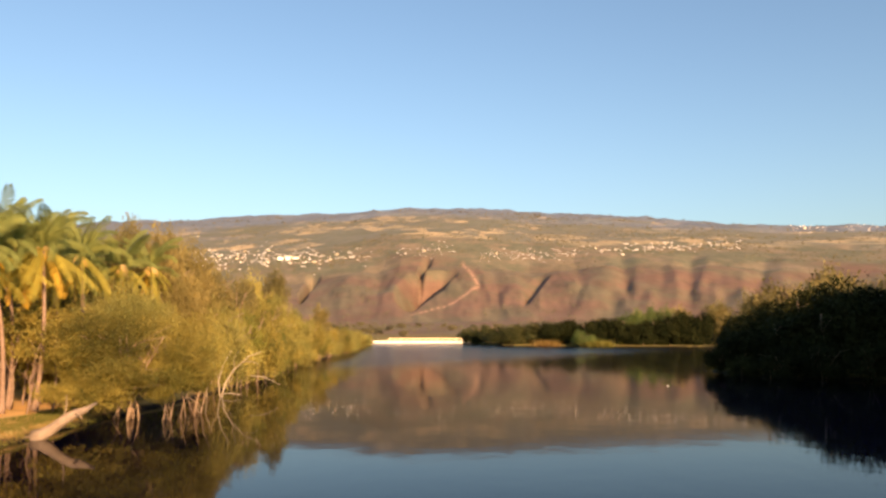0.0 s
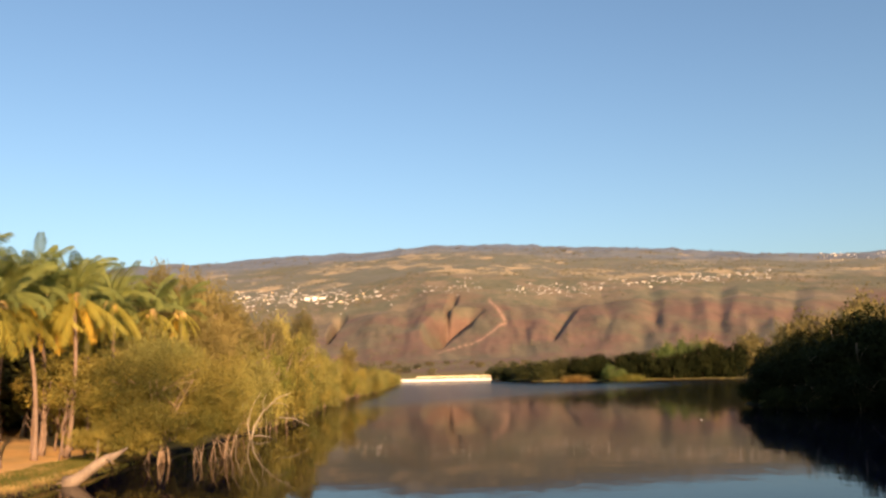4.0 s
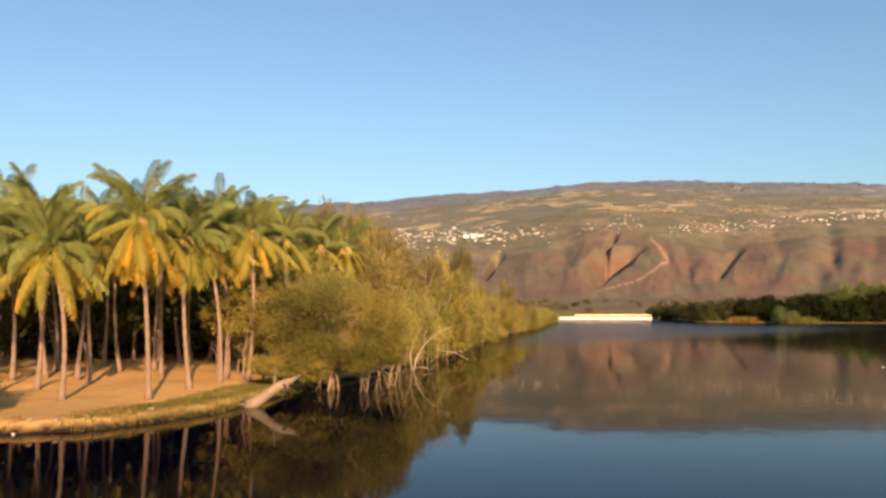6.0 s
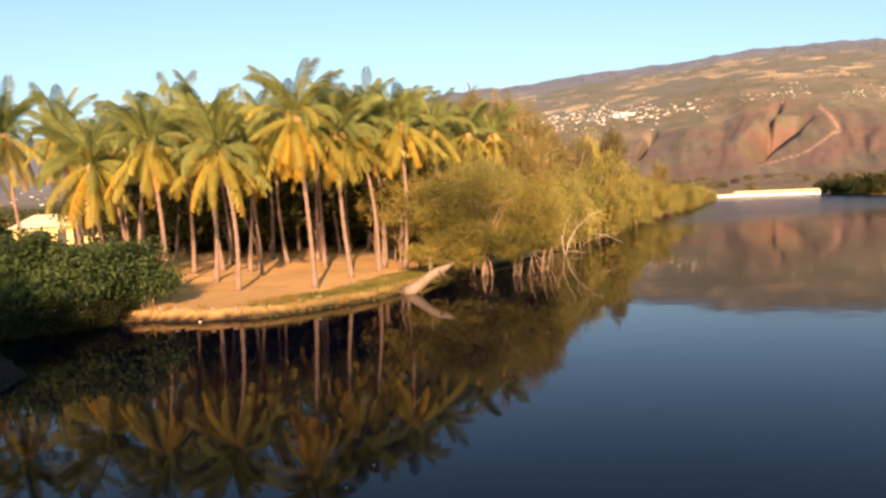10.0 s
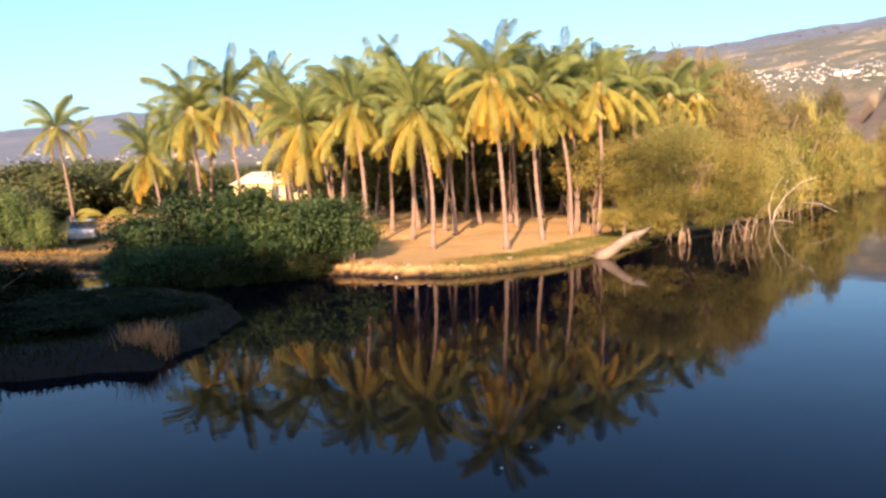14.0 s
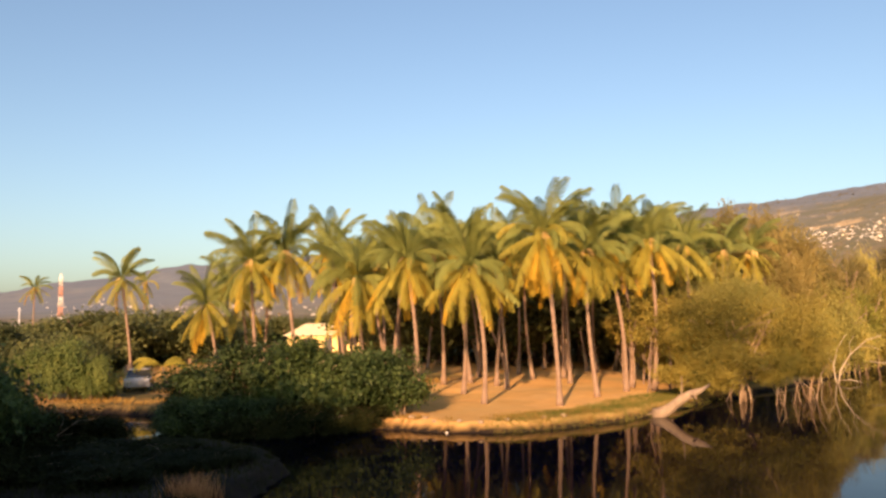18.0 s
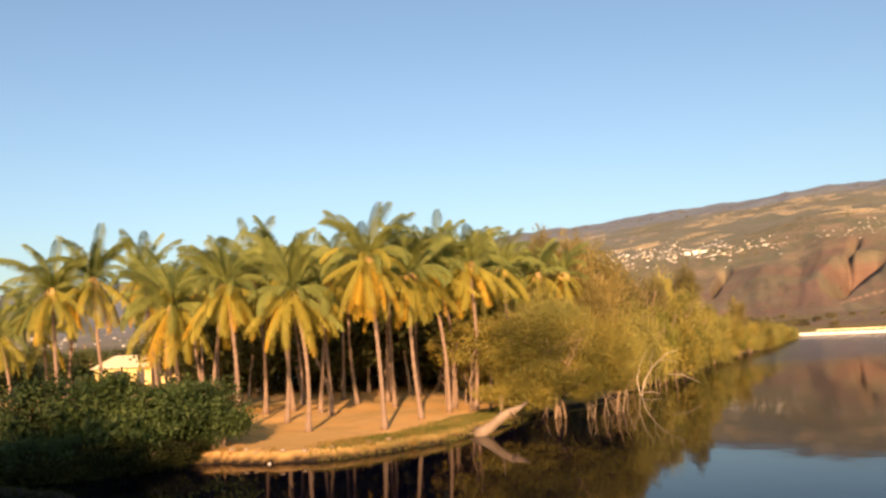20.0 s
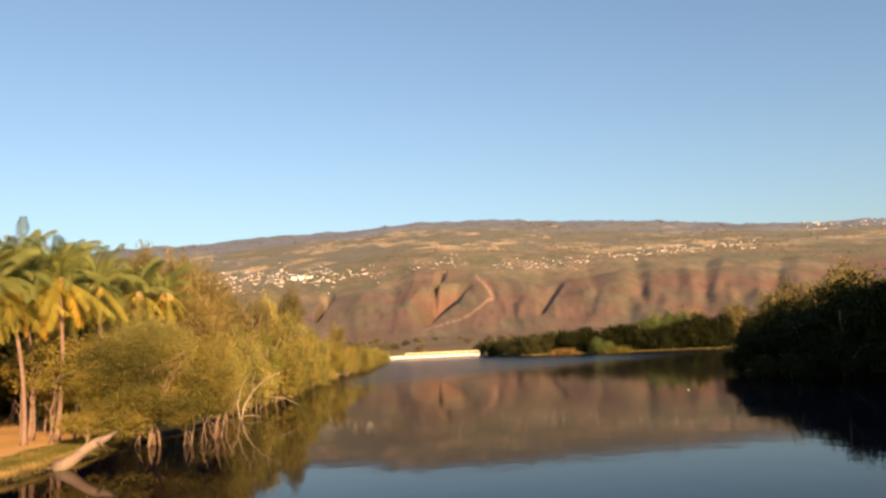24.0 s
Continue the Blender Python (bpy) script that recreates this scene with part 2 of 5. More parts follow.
patch = ramp(nt, noise_tex(nt, 0.016, 6, 0.6, pos, (1.0, 0.6, 1.0)), (0.44, (0, 0, 0)), (0.54, (1, 1, 1)))
field = mix(nt, patch, mix(nt, f2, (0.125, 0.135, 0.105), (0.185, 0.18, 0.14)), field)
# forest pushed to blue-grey: distance haze painted into the colour
haze_forest = mix(nt, f2, (0.118, 0.147, 0.185), (0.16, 0.185, 0.225))
far = mix(nt, sepz.outputs[2], cliff, bench)
att2 = node(nt, "ShaderNodeAttribute")
att2.attribute_name = "zone_far"
sepf = nt.nodes.new("ShaderNodeSeparateColor")
nt.links.new(att2.outputs["Color"], sepf.inputs[0])
far = mix(nt, att2.outputs["Alpha"], far, field)
far = mix(nt, sepf.outputs[0], far, haze_forest)
far = mix(nt, sepf.outputs[2], far, (0.40, 0.25, 0.17))
col = mix(nt, sepf.outputs[1], near, far)
nt.links.new(col, b.inputs["Base Color"])
bump(nt, b, fine, 0.5, 0.05)
b.inputs["Specular IOR Level"].default_value = 0.15
M_GROUND = m


# ---- mesh helpers ----
def part(name, bm, mat, parent=None, label=""):
    """Links a bmesh as one mesh object, under a thing or a part."""
    me = bpy.data.meshes.new(name)
    bm.to_mesh(me)
    bm.free()
    me.materials.append(mat)
    ob = new(name, me)
    ob.parent = parent
    if label:
        tagged(ob, label)
    return ob


def part_mesh(name, me, parent, m=None, label=""):
    ob = new(name, me)
    ob.parent = parent
    if m is not None:
        ob.matrix_basis = m
    if label:
        tagged(ob, label)
    return ob


def thing(name, label, category, x=0.0, y=0.0, z=0.0, turn=0.0, group="", kind=""):
    ob = new(name)
    ob.matrix_basis = pose(x, y, z, 0, 0, turn)
    return tagged(ob, label, category, group, kind)


def box(bm, cx, cy, cz, sx, sy, sz, bevel=0.0):
    r = bmesh.ops.create_cube(bm, size=1.0, matrix=Matrix.LocRotScale((cx, cy, cz), None, (sx, sy, sz)))
    if bevel:
        es = list({e for v in r["verts"] for e in v.link_edges})
        bmesh.ops.bevel(bm, geom=es, offset=bevel, segments=2, affect="EDGES", profile=0.6)


def tube(bm, pts, radii, sides=8, cap=True):
    """A tapered tube along the points."""
    rings = []
    for i, p in enumerate(pts):
        p = Vector(p)
        d = (Vector(pts[min(i + 1, len(pts) - 1)]) - Vector(pts[max(i - 1, 0)])).normalized()
        u = d.cross(Vector((0.31, 0.95, 0.05))).normalized()
        w = d.cross(u)
        rings.append([bm.verts.new(p + radii[i] * (math.cos(k * math.tau / sides) * u + math.sin(k * math.tau / sides) * w)) for k in range(sides)])
    for r0, r1 in zip(rings, rings[1:]):
        for k in range(sides):
            f = bm.faces.new((r0[k], r0[(k + 1) % sides], r1[(k + 1) % sides], r1[k]))
            f.smooth = True
    if cap:
        bm.faces.new(rings[-1])
        bm.faces.new(rings[0][::-1])


def mesh_np(name, verts, faces, mat, smooth=False):
    """A mesh from arrays of vertices and of equally long faces."""
    me = bpy.data.meshes.new(name)
    verts = np.asarray(verts, dtype=np.float32)
    faces = np.asarray(faces, dtype=np.int32)
    k = faces.shape[1]
    me.vertices.add(len(verts))
    me.vertices.foreach_set("co", verts.ravel())
    me.loops.add(faces.size)
    me.loops.foreach_set("vertex_index", faces.ravel())
    me.polygons.add(len(faces))
    me.polygons.foreach_set("loop_start", np.arange(0, faces.size, k, dtype=np.int32))
    me.polygons.foreach_set("loop_total", np.full(len(faces), k, dtype=np.int32))
    if smooth:
        me.polygons.foreach_set("use_smooth", np.ones(len(faces), dtype=bool))
    me.update(calc_edges=True)
    me.materials.append(mat)
    return me


def value_noise(x, y, seed=0):
    """Smooth lattice noise, 0 to 1, over arrays."""
    xi, yi = np.floor(x).astype(np.int64), np.floor(y).astype(np.int64)
    fx, fy = x - xi, y - yi
    fx, fy = fx * fx * (3 - 2 * fx), fy * fy * (3 - 2 * fy)

    def h(i, j):
        n = (i * 374761393 + j * 668265263 + seed * 1442695041) & 0xFFFFFFFF
        n = ((n ^ (n >> 13)) * 1274126177) & 0xFFFFFFFF
        return ((n ^ (n >> 16)) & 0xFFFF) / 65535.0
    return (h(xi, yi) * (1 - fx) + h(xi + 1, yi) * fx) * (1 - fy) + (h(xi, yi + 1) * (1 - fx) + h(xi + 1, yi + 1) * fx) * fy


def fbm(x, y, octaves=4, seed=0):
    out, amp = 0.0, 0.5
    for o in range(octaves):
        out = out + amp * value_noise(x * 2 ** o, y * 2 ** o, seed + o)
        amp *= 0.5
    return out


# ---- the land: shorelines in plan ----
LEFT_BANK = [(-25, 290), (-23.8, 268), (-20, 165), (-20, 135), (-20, 107), (-19, 88), (-17.8, 67), (-18.3, 55), (-18.8, 46), (-18.9, 38.6),
             (-19, 35), (-19.9, 32.5), (-20.6, 30.7), (-21.6, 29.2), (-23.6, 28), (-26.3, 27.6), (-28, 25.5), (-29.5, 22.8), (-33, 21.8), (-37.3, 23.4),
             (-41, 24.6), (-47, 22.8), (-60, 20), (-140, 12), (-400, 60), (-400, 400), (-25, 400)]
SPIT = [(-18.3, 12.0), (-19.6, 14.6), (-21.6, 17.4), (-24.5, 19.6), (-28, 20), (-31, 18.2), (-34, 16.2), (-40, 13), (-60, 6), (-140, 2), (-140, -30),
        (-30, -30), (-27, 0), (-23.5, 6), (-20.5, 9.6)]
RIGHT_BANK = [(6, 300), (7, 288), (12, 262), (20, 247), (36, 240), (52, 235), (74, 228), (58, 172), (40, 118), (31.5, 98), (33, 90), (38, 84), (52, 76), (62, 60), (60, 30), (54, 0),
              (50, -20), (50, -60), (400, -60), (400, 400), (6, 400)]
BEHIND = [(-140, -9), (140, -9), (140, -400), (-140, -400)]


def signed(poly, x, y):
    """Distance to a polygon's edge: above zero inside, below outside."""
    d = np.full(x.shape, 1e9)
    inside = np.zeros(x.shape, dtype=bool)
    for (ax, ay), (bx, by) in zip(poly, poly[1:] + poly[:1]):
        ux, uy = bx - ax, by - ay
        k = np.clip(((x - ax) * ux + (y - ay) * uy) / (ux * ux + uy * uy), 0, 1)
        d = np.minimum(d, np.hypot(x - ax - k * ux, y - ay - k * uy))
        hit = (ay > y) != (by > y)
        inside ^= hit & (x < ux * (y - ay) / (uy if uy else 1e-9) + ax)
    return np.where(inside, d, -d)


AZ_CREST = [-180, -100, -60, -28, -22, -16, -8.5, 0, 4, 9, 14, 19, 30, 40, 50, 57, 61, 65.5, 69, 72, 80, 100, 180]
EL_CREST = [0.6, 2.0, 5.3, 6.25, 6.6, 7.2, 7.9, 8.25, 8.2, 7.85, 7.4, 7.08, 6.2, 5.2, 4.3, 3.75, 3.1, 2.5, 1.9, 1.45, 1.2, 0.8, 0.6]
AZ_TOP = [-180, -100, -60, -28, -17, -12, -6, -2, 1, 3, 6, 9, 14, 25, 40, 60, 180]
EL_TOP = [0.2, 1.5, 3.3, 3.7, 4.1, 4.2, 3.9, 4.4, 4.55, 4.4, 3.7, 3.2, 2.5, 1.3, 0.5, 0.2, 0.1]
R_FOOT, R_TOP, R_CREST = 820.0, 1350.0, 4300.0
# ravines: distance and bearing of the foot, of the top, widths of the two walls, depth
RAVINES = [(900, 2.55, 1220, 0.15, 2.4, 1.05, 100.0), (1150, 1.9, 1400, 1.0, 0.4, 0.4, 14.0), (1010, 9.9, 1370, 9.1, 0.4, 0.6, 32.0), (920, -5.5, 1230, -6.8, 0.6, 0.6, 8.0),
           (900, -16.6, 1500, -17.0, 1.2, 1.0, 7.0), (900, -4.0, 1300, -3.4, 0.9, 0.9, 3.0), (900, -9.6, 1500, -9.0, 1.2, 1.2, 4.0),
           (900, 4.8, 1500, 4.0, 1.2, 1.2, 4.0), (900, -12.8, 1500, -12.3, 1.0, 0.8, 5.0), (900, -21.0, 1500, -21.5, 1.2, 1.2, 5.0)]


def smoothstep(a, b, x):
    k = np.clip((x - a) / (b - a), 0, 1)
    return k * k * (3 - 2 * k)


def ground_z(x, y):
    """Height of the land over the plan, and the zones that colour it."""
    x, y = np.atleast_1d(np.asarray(x, dtype=float)), np.atleast_1d(np.asarray(y, dtype=float))
    sd = np.maximum.reduce([signed(p, x, y) for p in (LEFT_BANK, SPIT, RIGHT_BANK, BEHIND)])
    sd = sd + (fbm(x * 0.9, y * 0.9, 3, 5) - 0.45) * 1.1
    z = np.where(sd < 0, np.maximum(-1.6, sd * 0.6), 0.45 * smoothstep(0, 0.7, sd) + 0.45 * smoothstep(2, 30, sd))
    z = z + np.where(sd > 0, (fbm(x * 0.5, y * 0.5, 4, 9) - 0.45) * 0.25 * smoothstep(0, 2, sd), 0)
    r = np.hypot(x, y)
    az = np.degrees(np.arctan2(-x, y))
    ztop = 5 + R_TOP * np.tan(np.radians(np.interp(az, AZ_TOP, EL_TOP)))
    zcrest = 5 + R_CREST * np.tan(np.radians(np.interp(az, AZ_CREST, EL_CREST)))
    wob = (fbm(az * 0.3 + 40, r * 0.0025 + 3, 4, 21) - 0.47) * 150 + (fbm(az * 0.9, r * 0.006, 3, 33) - 0.47) * 24
    rr = r + wob * smoothstep(600, 900, r) * (1 - smoothstep(1500, 2600, r))
    k = np.clip((rr - R_FOOT) / (R_TOP - R_FOOT), 0, 1)
    zm = 1.2 + 11 * smoothstep(380, 900, r) + (ztop - 10) * (0.55 * k + 0.45 * k * k * (3 - 2 * k))
    q = np.clip((r - R_TOP) / (R_CREST - R_TOP), 0, 1.2)
    zm = zm + (zcrest - ztop) * np.minimum(q, 1) ** 0.9
    zm = zm + (fbm(x * 0.006, y * 0.006, 5, 51) - 0.47) * (9 * smoothstep(900, 1500, r) + 44 * smoothstep(1800, 3500, r))
    for r0, foot, r1, top, wide_l, wide_r, deep in RAVINES:
        k = (r - r0) / (r1 - r0)
        c = foot + (top - foot) * np.clip(k, -0.1, 1.1) + (fbm(r * 0.012, r * 0 + top, 3, 77) - 0.45) * 0.5
        wide = np.where(az > c, wide_l, wide_r) * np.clip(0.3 + 1.1 * k, 0.25, 1.0)
        v = np.clip(1 - np.abs(az - c) / wide, 0, 1)
        zm = zm - deep * v * smoothstep(0, 0.45, k) * (1 - smoothstep(0.9, 1.12, k))
    zm = zm - smoothstep(R_CREST, 4700, r) * 60
    m = smoothstep(330, 460, r)
    return z * (1 - m) + zm * m, sd, r, az


def gz(x, y):
    return float(ground_z(x, y)[0][0])


def build_ground():
    azs = np.concatenate([np.arange(-180, -32, 4.0), np.arange(-32, -10, 0.2), np.arange(-10, 12, 0.1), np.arange(12, 78, 0.2), np.arange(78, 180, 4.0)])
    rs = np.concatenate([np.arange(4, 24, 0.6), np.arange(24, 60, 0.25), np.arange(60, 110, 0.7), np.geomspace(110, 330, 70)[:-1], np.geomspace(330, 4700, 190)])
    A, Rr = np.meshgrid(np.radians(azs), rs)
    x, y = (-np.sin(A) * Rr).ravel(), (np.cos(A) * Rr).ravel()
    z, sd, r, az = ground_z(x, y)
    n, k = len(rs), len(azs)
    i, j = np.meshgrid(np.arange(n - 1), np.arange(k), indexing="ij")
    jn = (j + 1) % k
    quads = np.stack([i * k + j, (i + 1) * k + j, (i + 1) * k + jn, i * k + jn], -1).reshape(-1, 4)[:, ::-1]
    c0 = len(x)
    verts = np.column_stack([x, y, z])
    me = mesh_np("ground", verts, quads, M_GROUND, True)
    # colour zones: grass, wet mud and painted shade, fields / hazy forest, mountain, track
    g = smoothstep(0.48, 0.60, fbm(x * 0.25, y * 0.25, 4, 3)) * np.where(x > -17, 1.0, 0.25)
    rim = np.exp(-((sd - 1.2) / 1.0) ** 2) * smoothstep(-23.5, -20, x)
    left = smoothstep(36, 40, -x) * (1 - smoothstep(100, 140, r))
    g = np.clip(np.maximum(g, rim) + 0.7 * left * smoothstep(0.4, 0.5, fbm(x * 0.15, y * 0.15, 3, 8)) + smoothstep(60, 75, y) + smoothstep(15, 22, x), 0, 1)
    # wet waterline mud, with shade painted over bank foot, inlet and spit
    mud_shade = (1 - smoothstep(0.12, 0.36, z)) * (r < 330) + 0.55 * smoothstep(34, 38, -x) * (r < 62) + smoothstep(-23, -19.5, -y) * 1.0 * (r < 60)
    plateau = smoothstep(1210, 1420, r + (fbm(x * 0.01, y * 0.01, 5, 61) - 0.47) * 500 - 170 * np.exp(-((az - 1.2) / 2.2) ** 2))
    fields = smoothstep(1600, 1850, r + (fbm(x * 0.006, y * 0.006, 5, 64) - 0.47) * 500)
    plateau = np.maximum(plateau, smoothstep(8, 16, az) * 0.8)
    # crest and left hill take the haze-blued forest colour
    haze_forest = np.maximum(smoothstep(2400, 3400, r + (fbm(x * 0.003, y * 0.003, 4, 62) - 0.47) * 1400), smoothstep(38, 48, az) * smoothstep(1200, 1700, r) * 0.9)
    mount = smoothstep(380, 520, r)
    ta = np.interp(r, [880, 920, 970, 1040, 1110, 1200, 1330], [2.2, 1.2, -0.4, -1.6, -2.5, -2.1, -1.4])
    track = np.exp(-((az - ta) / 0.13) ** 2) * smoothstep(860, 900, r) * (1 - smoothstep(1320, 1400, r))
    for name, cols in (("zone", (g, np.clip(mud_shade, 0, 1), plateau, np.ones(c0))), ("zone_far", (haze_forest, mount, track, fields))):
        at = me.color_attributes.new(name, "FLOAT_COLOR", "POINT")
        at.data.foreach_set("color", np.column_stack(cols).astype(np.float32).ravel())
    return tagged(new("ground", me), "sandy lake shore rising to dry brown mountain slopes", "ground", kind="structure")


build_ground()
bm = bmesh.new()
bmesh.ops.create_grid(bm, x_segments=40, y_segments=40, size=1.0, matrix=Matrix.LocRotScale((-20, 130, 0), None, (170, 190, 1)))
tagged(part("water", bm, M_WATER), "still dark lake water mirroring palms and hills", "water", kind="structure")


# ---- coconut palms ----
def frond_mesh(name, mat, length, bend, droop, seed):
    """A feather leaf: curved midrib along +x with two rows of narrow drooping leaflets."""
    rng = np.random.default_rng(seed)
    verts, faces = [], []
    n = 64
    px, pz, ang = 0.0, 0.0, 0.0
    spine = []
    for i in range(n + 1):
        s = i / n
        spine.append((s, px, pz, ang))
        ang = -math.radians(bend) * (s ** 1.4)
        px += math.cos(ang) * length / n
        pz += math.sin(ang) * length / n

    def quad(p, q, r, s):
        k = len(verts)
        verts.extend([p, q, r, s])
        faces.append((k, k + 1, k + 2, k + 3))
    for (s0, x0, z0, _), (s1, x1, z1, _) in zip(spine[::8], spine[8::8]):
        w0, w1 = 0.06 * (1 - 0.85 * s0), 0.06 * (1 - 0.85 * s1)
        quad((x0, -w0, z0), (x1, -w1, z1), (x1, 0, z1 + w1), (x0, 0, z0 + w0))
        quad((x0, 0, z0 + w0), (x1, 0, z1 + w1), (x1, w1, z1), (x0, w0, z0))
    for s, x, z, a in spine[6:]:
        ll = 0.88 * (0.4 + 0.6 * math.sin(math.pi * min(1.0, 0.15 + 0.72 * s))) * (1.0 if s < 0.9 else 0.8)
        for side in (-1, 1):
            l = ll * rng.uniform(0.9, 1.06)
            fwd = math.radians(rng.uniform(40, 60) if droop > 30 else rng.uniform(52, 68))
            dr = math.radians(droop + rng.uniform(-9, 9))
            d1 = np.array([math.sin(fwd) * 0.75, side * math.cos(fwd) * math.cos(dr * 0.5), -math.sin(dr * 0.5)])
            d2 = np.array([math.sin(fwd) * 0.55, side * math.cos(fwd) * math.cos(dr * 1.25), -math.sin(dr * 1.25)])
            ca, sa = math.cos(a), math.sin(a)
            d1, d2 = [np.array([d[0] * ca - d[2] * sa, d[1], d[0] * sa + d[2] * ca]) for d in (d1, d2)]
            p0 = np.array([x, side * 0.02, z + 0.02])
            p1 = p0 + d1 * l * 0.5
            p2 = p1 + d2 * l * 0.5
            w = np.array([0.026 * ca, 0, 0.026 * sa])
            quad(p0 - w * 0.6, p0 + w * 0.6, p1 + w, p1 - w)
            quad(p1 - w, p1 + w, p2 + w * 0.25, p2 - w * 0.25)
    return mesh_np(name, verts, faces, mat)


FRONDS = {}
for kind_, mat_ in (("green", M_FROND), ("old", M_FROND_OLD), ("dry", M_FROND_DRY)):
    FRONDS[kind_, "up"] = [frond_mesh("frond", mat_, 3.9, bend_, 44, k) for k, bend_ in ((1, 40), (2, 60), (8, 84))]
    FRONDS[kind_, "arch"] = [frond_mesh("frond", mat_, 4.2, bend_, 50, k) for k, bend_ in ((3, 90), (4, 108), (5, 126))]
    FRONDS[kind_, "hang"] = [frond_mesh("frond", mat_, 4.0, bend_, 26, k) for k, bend_ in ((6, 40), (7, 52), (9, 28))]

bm = bmesh.new()
bmesh.ops.create_icosphere(bm, subdivisions=2, radius=0.13)
for v in bm.verts:
    v.co.z *= 1.25
COCONUT = bpy.data.meshes.new("coconut")
bm.to_mesh(COCONUT)
bm.free()
COCONUT.materials.append(rough_surface("coconut_husk", (0.30, 0.20, 0.05), (0.42, 0.28, 0.08), 3.0, 0.6))
bm = bmesh.new()
for k in range(7):
    c, d = math.cos(k * 0.16 - 0.5), math.sin(k * 0.16 - 0.5)
    l = 0.75 + 0.08 * (k % 3)
    tube(bm, [(0.1, 0, 0.0), (0.32 * c * l, 0.32 * d * l, 0.12), (0.55 * c * l, 0.55 * d * l, -0.15), (0.6 * c * l, 0.66 * d * l, -0.75 * l)], [0.035, 0.03, 0.024, 0.012], 5)
FLOWER_STALK = bpy.data.meshes.new("flower_stalk")
bm.to_mesh(FLOWER_STALK)
bm.free()
FLOWER_STALK.materials.append(rough_surface("flower_stalk", (0.52, 0.36, 0.13), (0.66, 0.48, 0.2), 3.0, 0.8))
PALM_COUNT = [0]


def coconut_palm(x, y, cx, cy, cz, fronds=22, dry=3, nuts=5, scale=1.0, stem=0.118, young=False):
    PALM_COUNT[0] += 1
    rng = random.Random(100 + PALM_COUNT[0])
    z = gz(x, y) - 0.05
    words = "yellow hanging fronds" if dry >= 4 else "green and yellowing fronds" if dry >= 2 else "mostly green fronds"
    palm = thing("coconut_palm", "tall coconut palm with ringed grey trunk and " + words, "palm tree", x, y, z, group="coconut palms on the shore")
    tx, ty, h = cx - x, cy - y, cz - z
    bow = rng.uniform(-0.35, 0.35)
    pts, radii = [], []
    for i in range(25):
        s = i / 24
        k = s ** 1.25
        pts.append((tx * k + bow * math.sin(math.pi * s), ty * k, h * s))
        ring = 0.012 if i % 2 else -0.006
        radii.append(stem * scale * (1.0 + 0.85 * math.exp(-s * 13) - 0.25 * s) + ring)
    bm = bmesh.new()
    tube(bm, pts, radii, 10)
    part("trunk", bm, M_PALM_BARK, palm)
    top = Matrix.Translation((tx, ty, h - 0.05))
    turn = rng.uniform(0, 360)
    for i in range(fronds):
        s = i / (fronds - 1)
        turn += 137.5 + rng.uniform(-14, 14)
        if s < 0.34:
            shape, lift = "up", rng.uniform(52, 87)
        elif s < 0.62:
            shape, lift = "arch", rng.uniform(14, 56)
        else:
            shape, lift = "hang", rng.uniform(-52, -12)
        rest = fronds - 1 - i
        tint = "dry" if rest < dry else "old" if rest < dry + fronds * 0.3 else "green"
        if tint == "dry":
            lift = rng.uniform(-66, -36)
        if young:
            shape, tint, lift = "arch", "old", rng.uniform(30, 55)
            turn = 59 + 180 * (i % 2) + rng.uniform(-32, 32)
        me = rng.choice(FRONDS[tint, shape])
        f = scale * rng.uniform(0.7, 0.92) * {"up": 0.98, "arch": 0.84, "hang": 0.98}[shape]
        part_mesh("frond", me, palm, top @ pose(0, 0, 0.15 * (1 - s), 0, 0, turn) @ pose(0.08, 0, 0, rng.uniform(-25, 25), -lift, 0) @ Matrix.Scale(f, 4))
    for i in range(nuts // 2):
        # pale flower stalks that hang out of the crown's heart
        part_mesh("flower_stalk", FLOWER_STALK, palm, top @ pose(0, 0, 0, 0, 0, rng.uniform(0, 360)) @ Matrix.Scale(rng.uniform(0.8, 1.2), 4))
    for i in range(nuts):
        q = rng.uniform(0, math.tau)
        part_mesh("coconut", COCONUT, palm, top @ Matrix.Translation((0.27 * math.cos(q), 0.27 * math.sin(q), -0.25 - rng.uniform(0, 0.3))))
    return palm


coconut_palm(-23.0, 36.3, -23.5, 36.0, 9.3, 46, 8)
coconut_palm(-23.5, 41.0, -23.8, 40.8, 8.7, 40, 2)
coconut_palm(-26.8, 34.9, -27.3, 34.6, 7.8, 44, 2)
coconut_palm(-31.0, 38.4, -31.1, 38.3, 9.4, 40, 4)
coconut_palm(-23.5, 44.4, -24.3, 43.9, 9.1, 38, 3)
coconut_palm(-30.8, 34.2, -31.2, 33.8, 8.4, 40, 3)
coconut_palm(-35.7, 35.0, -36.0, 34.6, 7.5, 42, 4, 5, 1.2)
coconut_palm(-41.4, 34.7, -42.0, 34.0, 9.5, 38, 2)
coconut_palm(-43.0, 32.6, -43.4, 32.3, 8.9, 38, 2)
coconut_palm(-52.0, 35.6, -52.4, 35.0, 6.4, 32, 2)
coconut_palm(-54.6, 40.2, -54.4, 39.6, 6.6, 26, 1)
coconut_palm(-65.5, 36.5, -65.8, 35.7, 8.9, 26, 1)
coconut_palm(-137.7, 59.6, -137.4, 59.6, 11.3, 18, 1)
coconut_palm(-121.4, 69.8, -121.4, 69.8, 11.8, 14, 2)
coconut_palm(-22.4, 45.8, -22.4, 45.8, 9.5, 38, 3)
coconut_palm(-22.6, 51.3, -22.6, 51.3, 9.5, 24, 1)
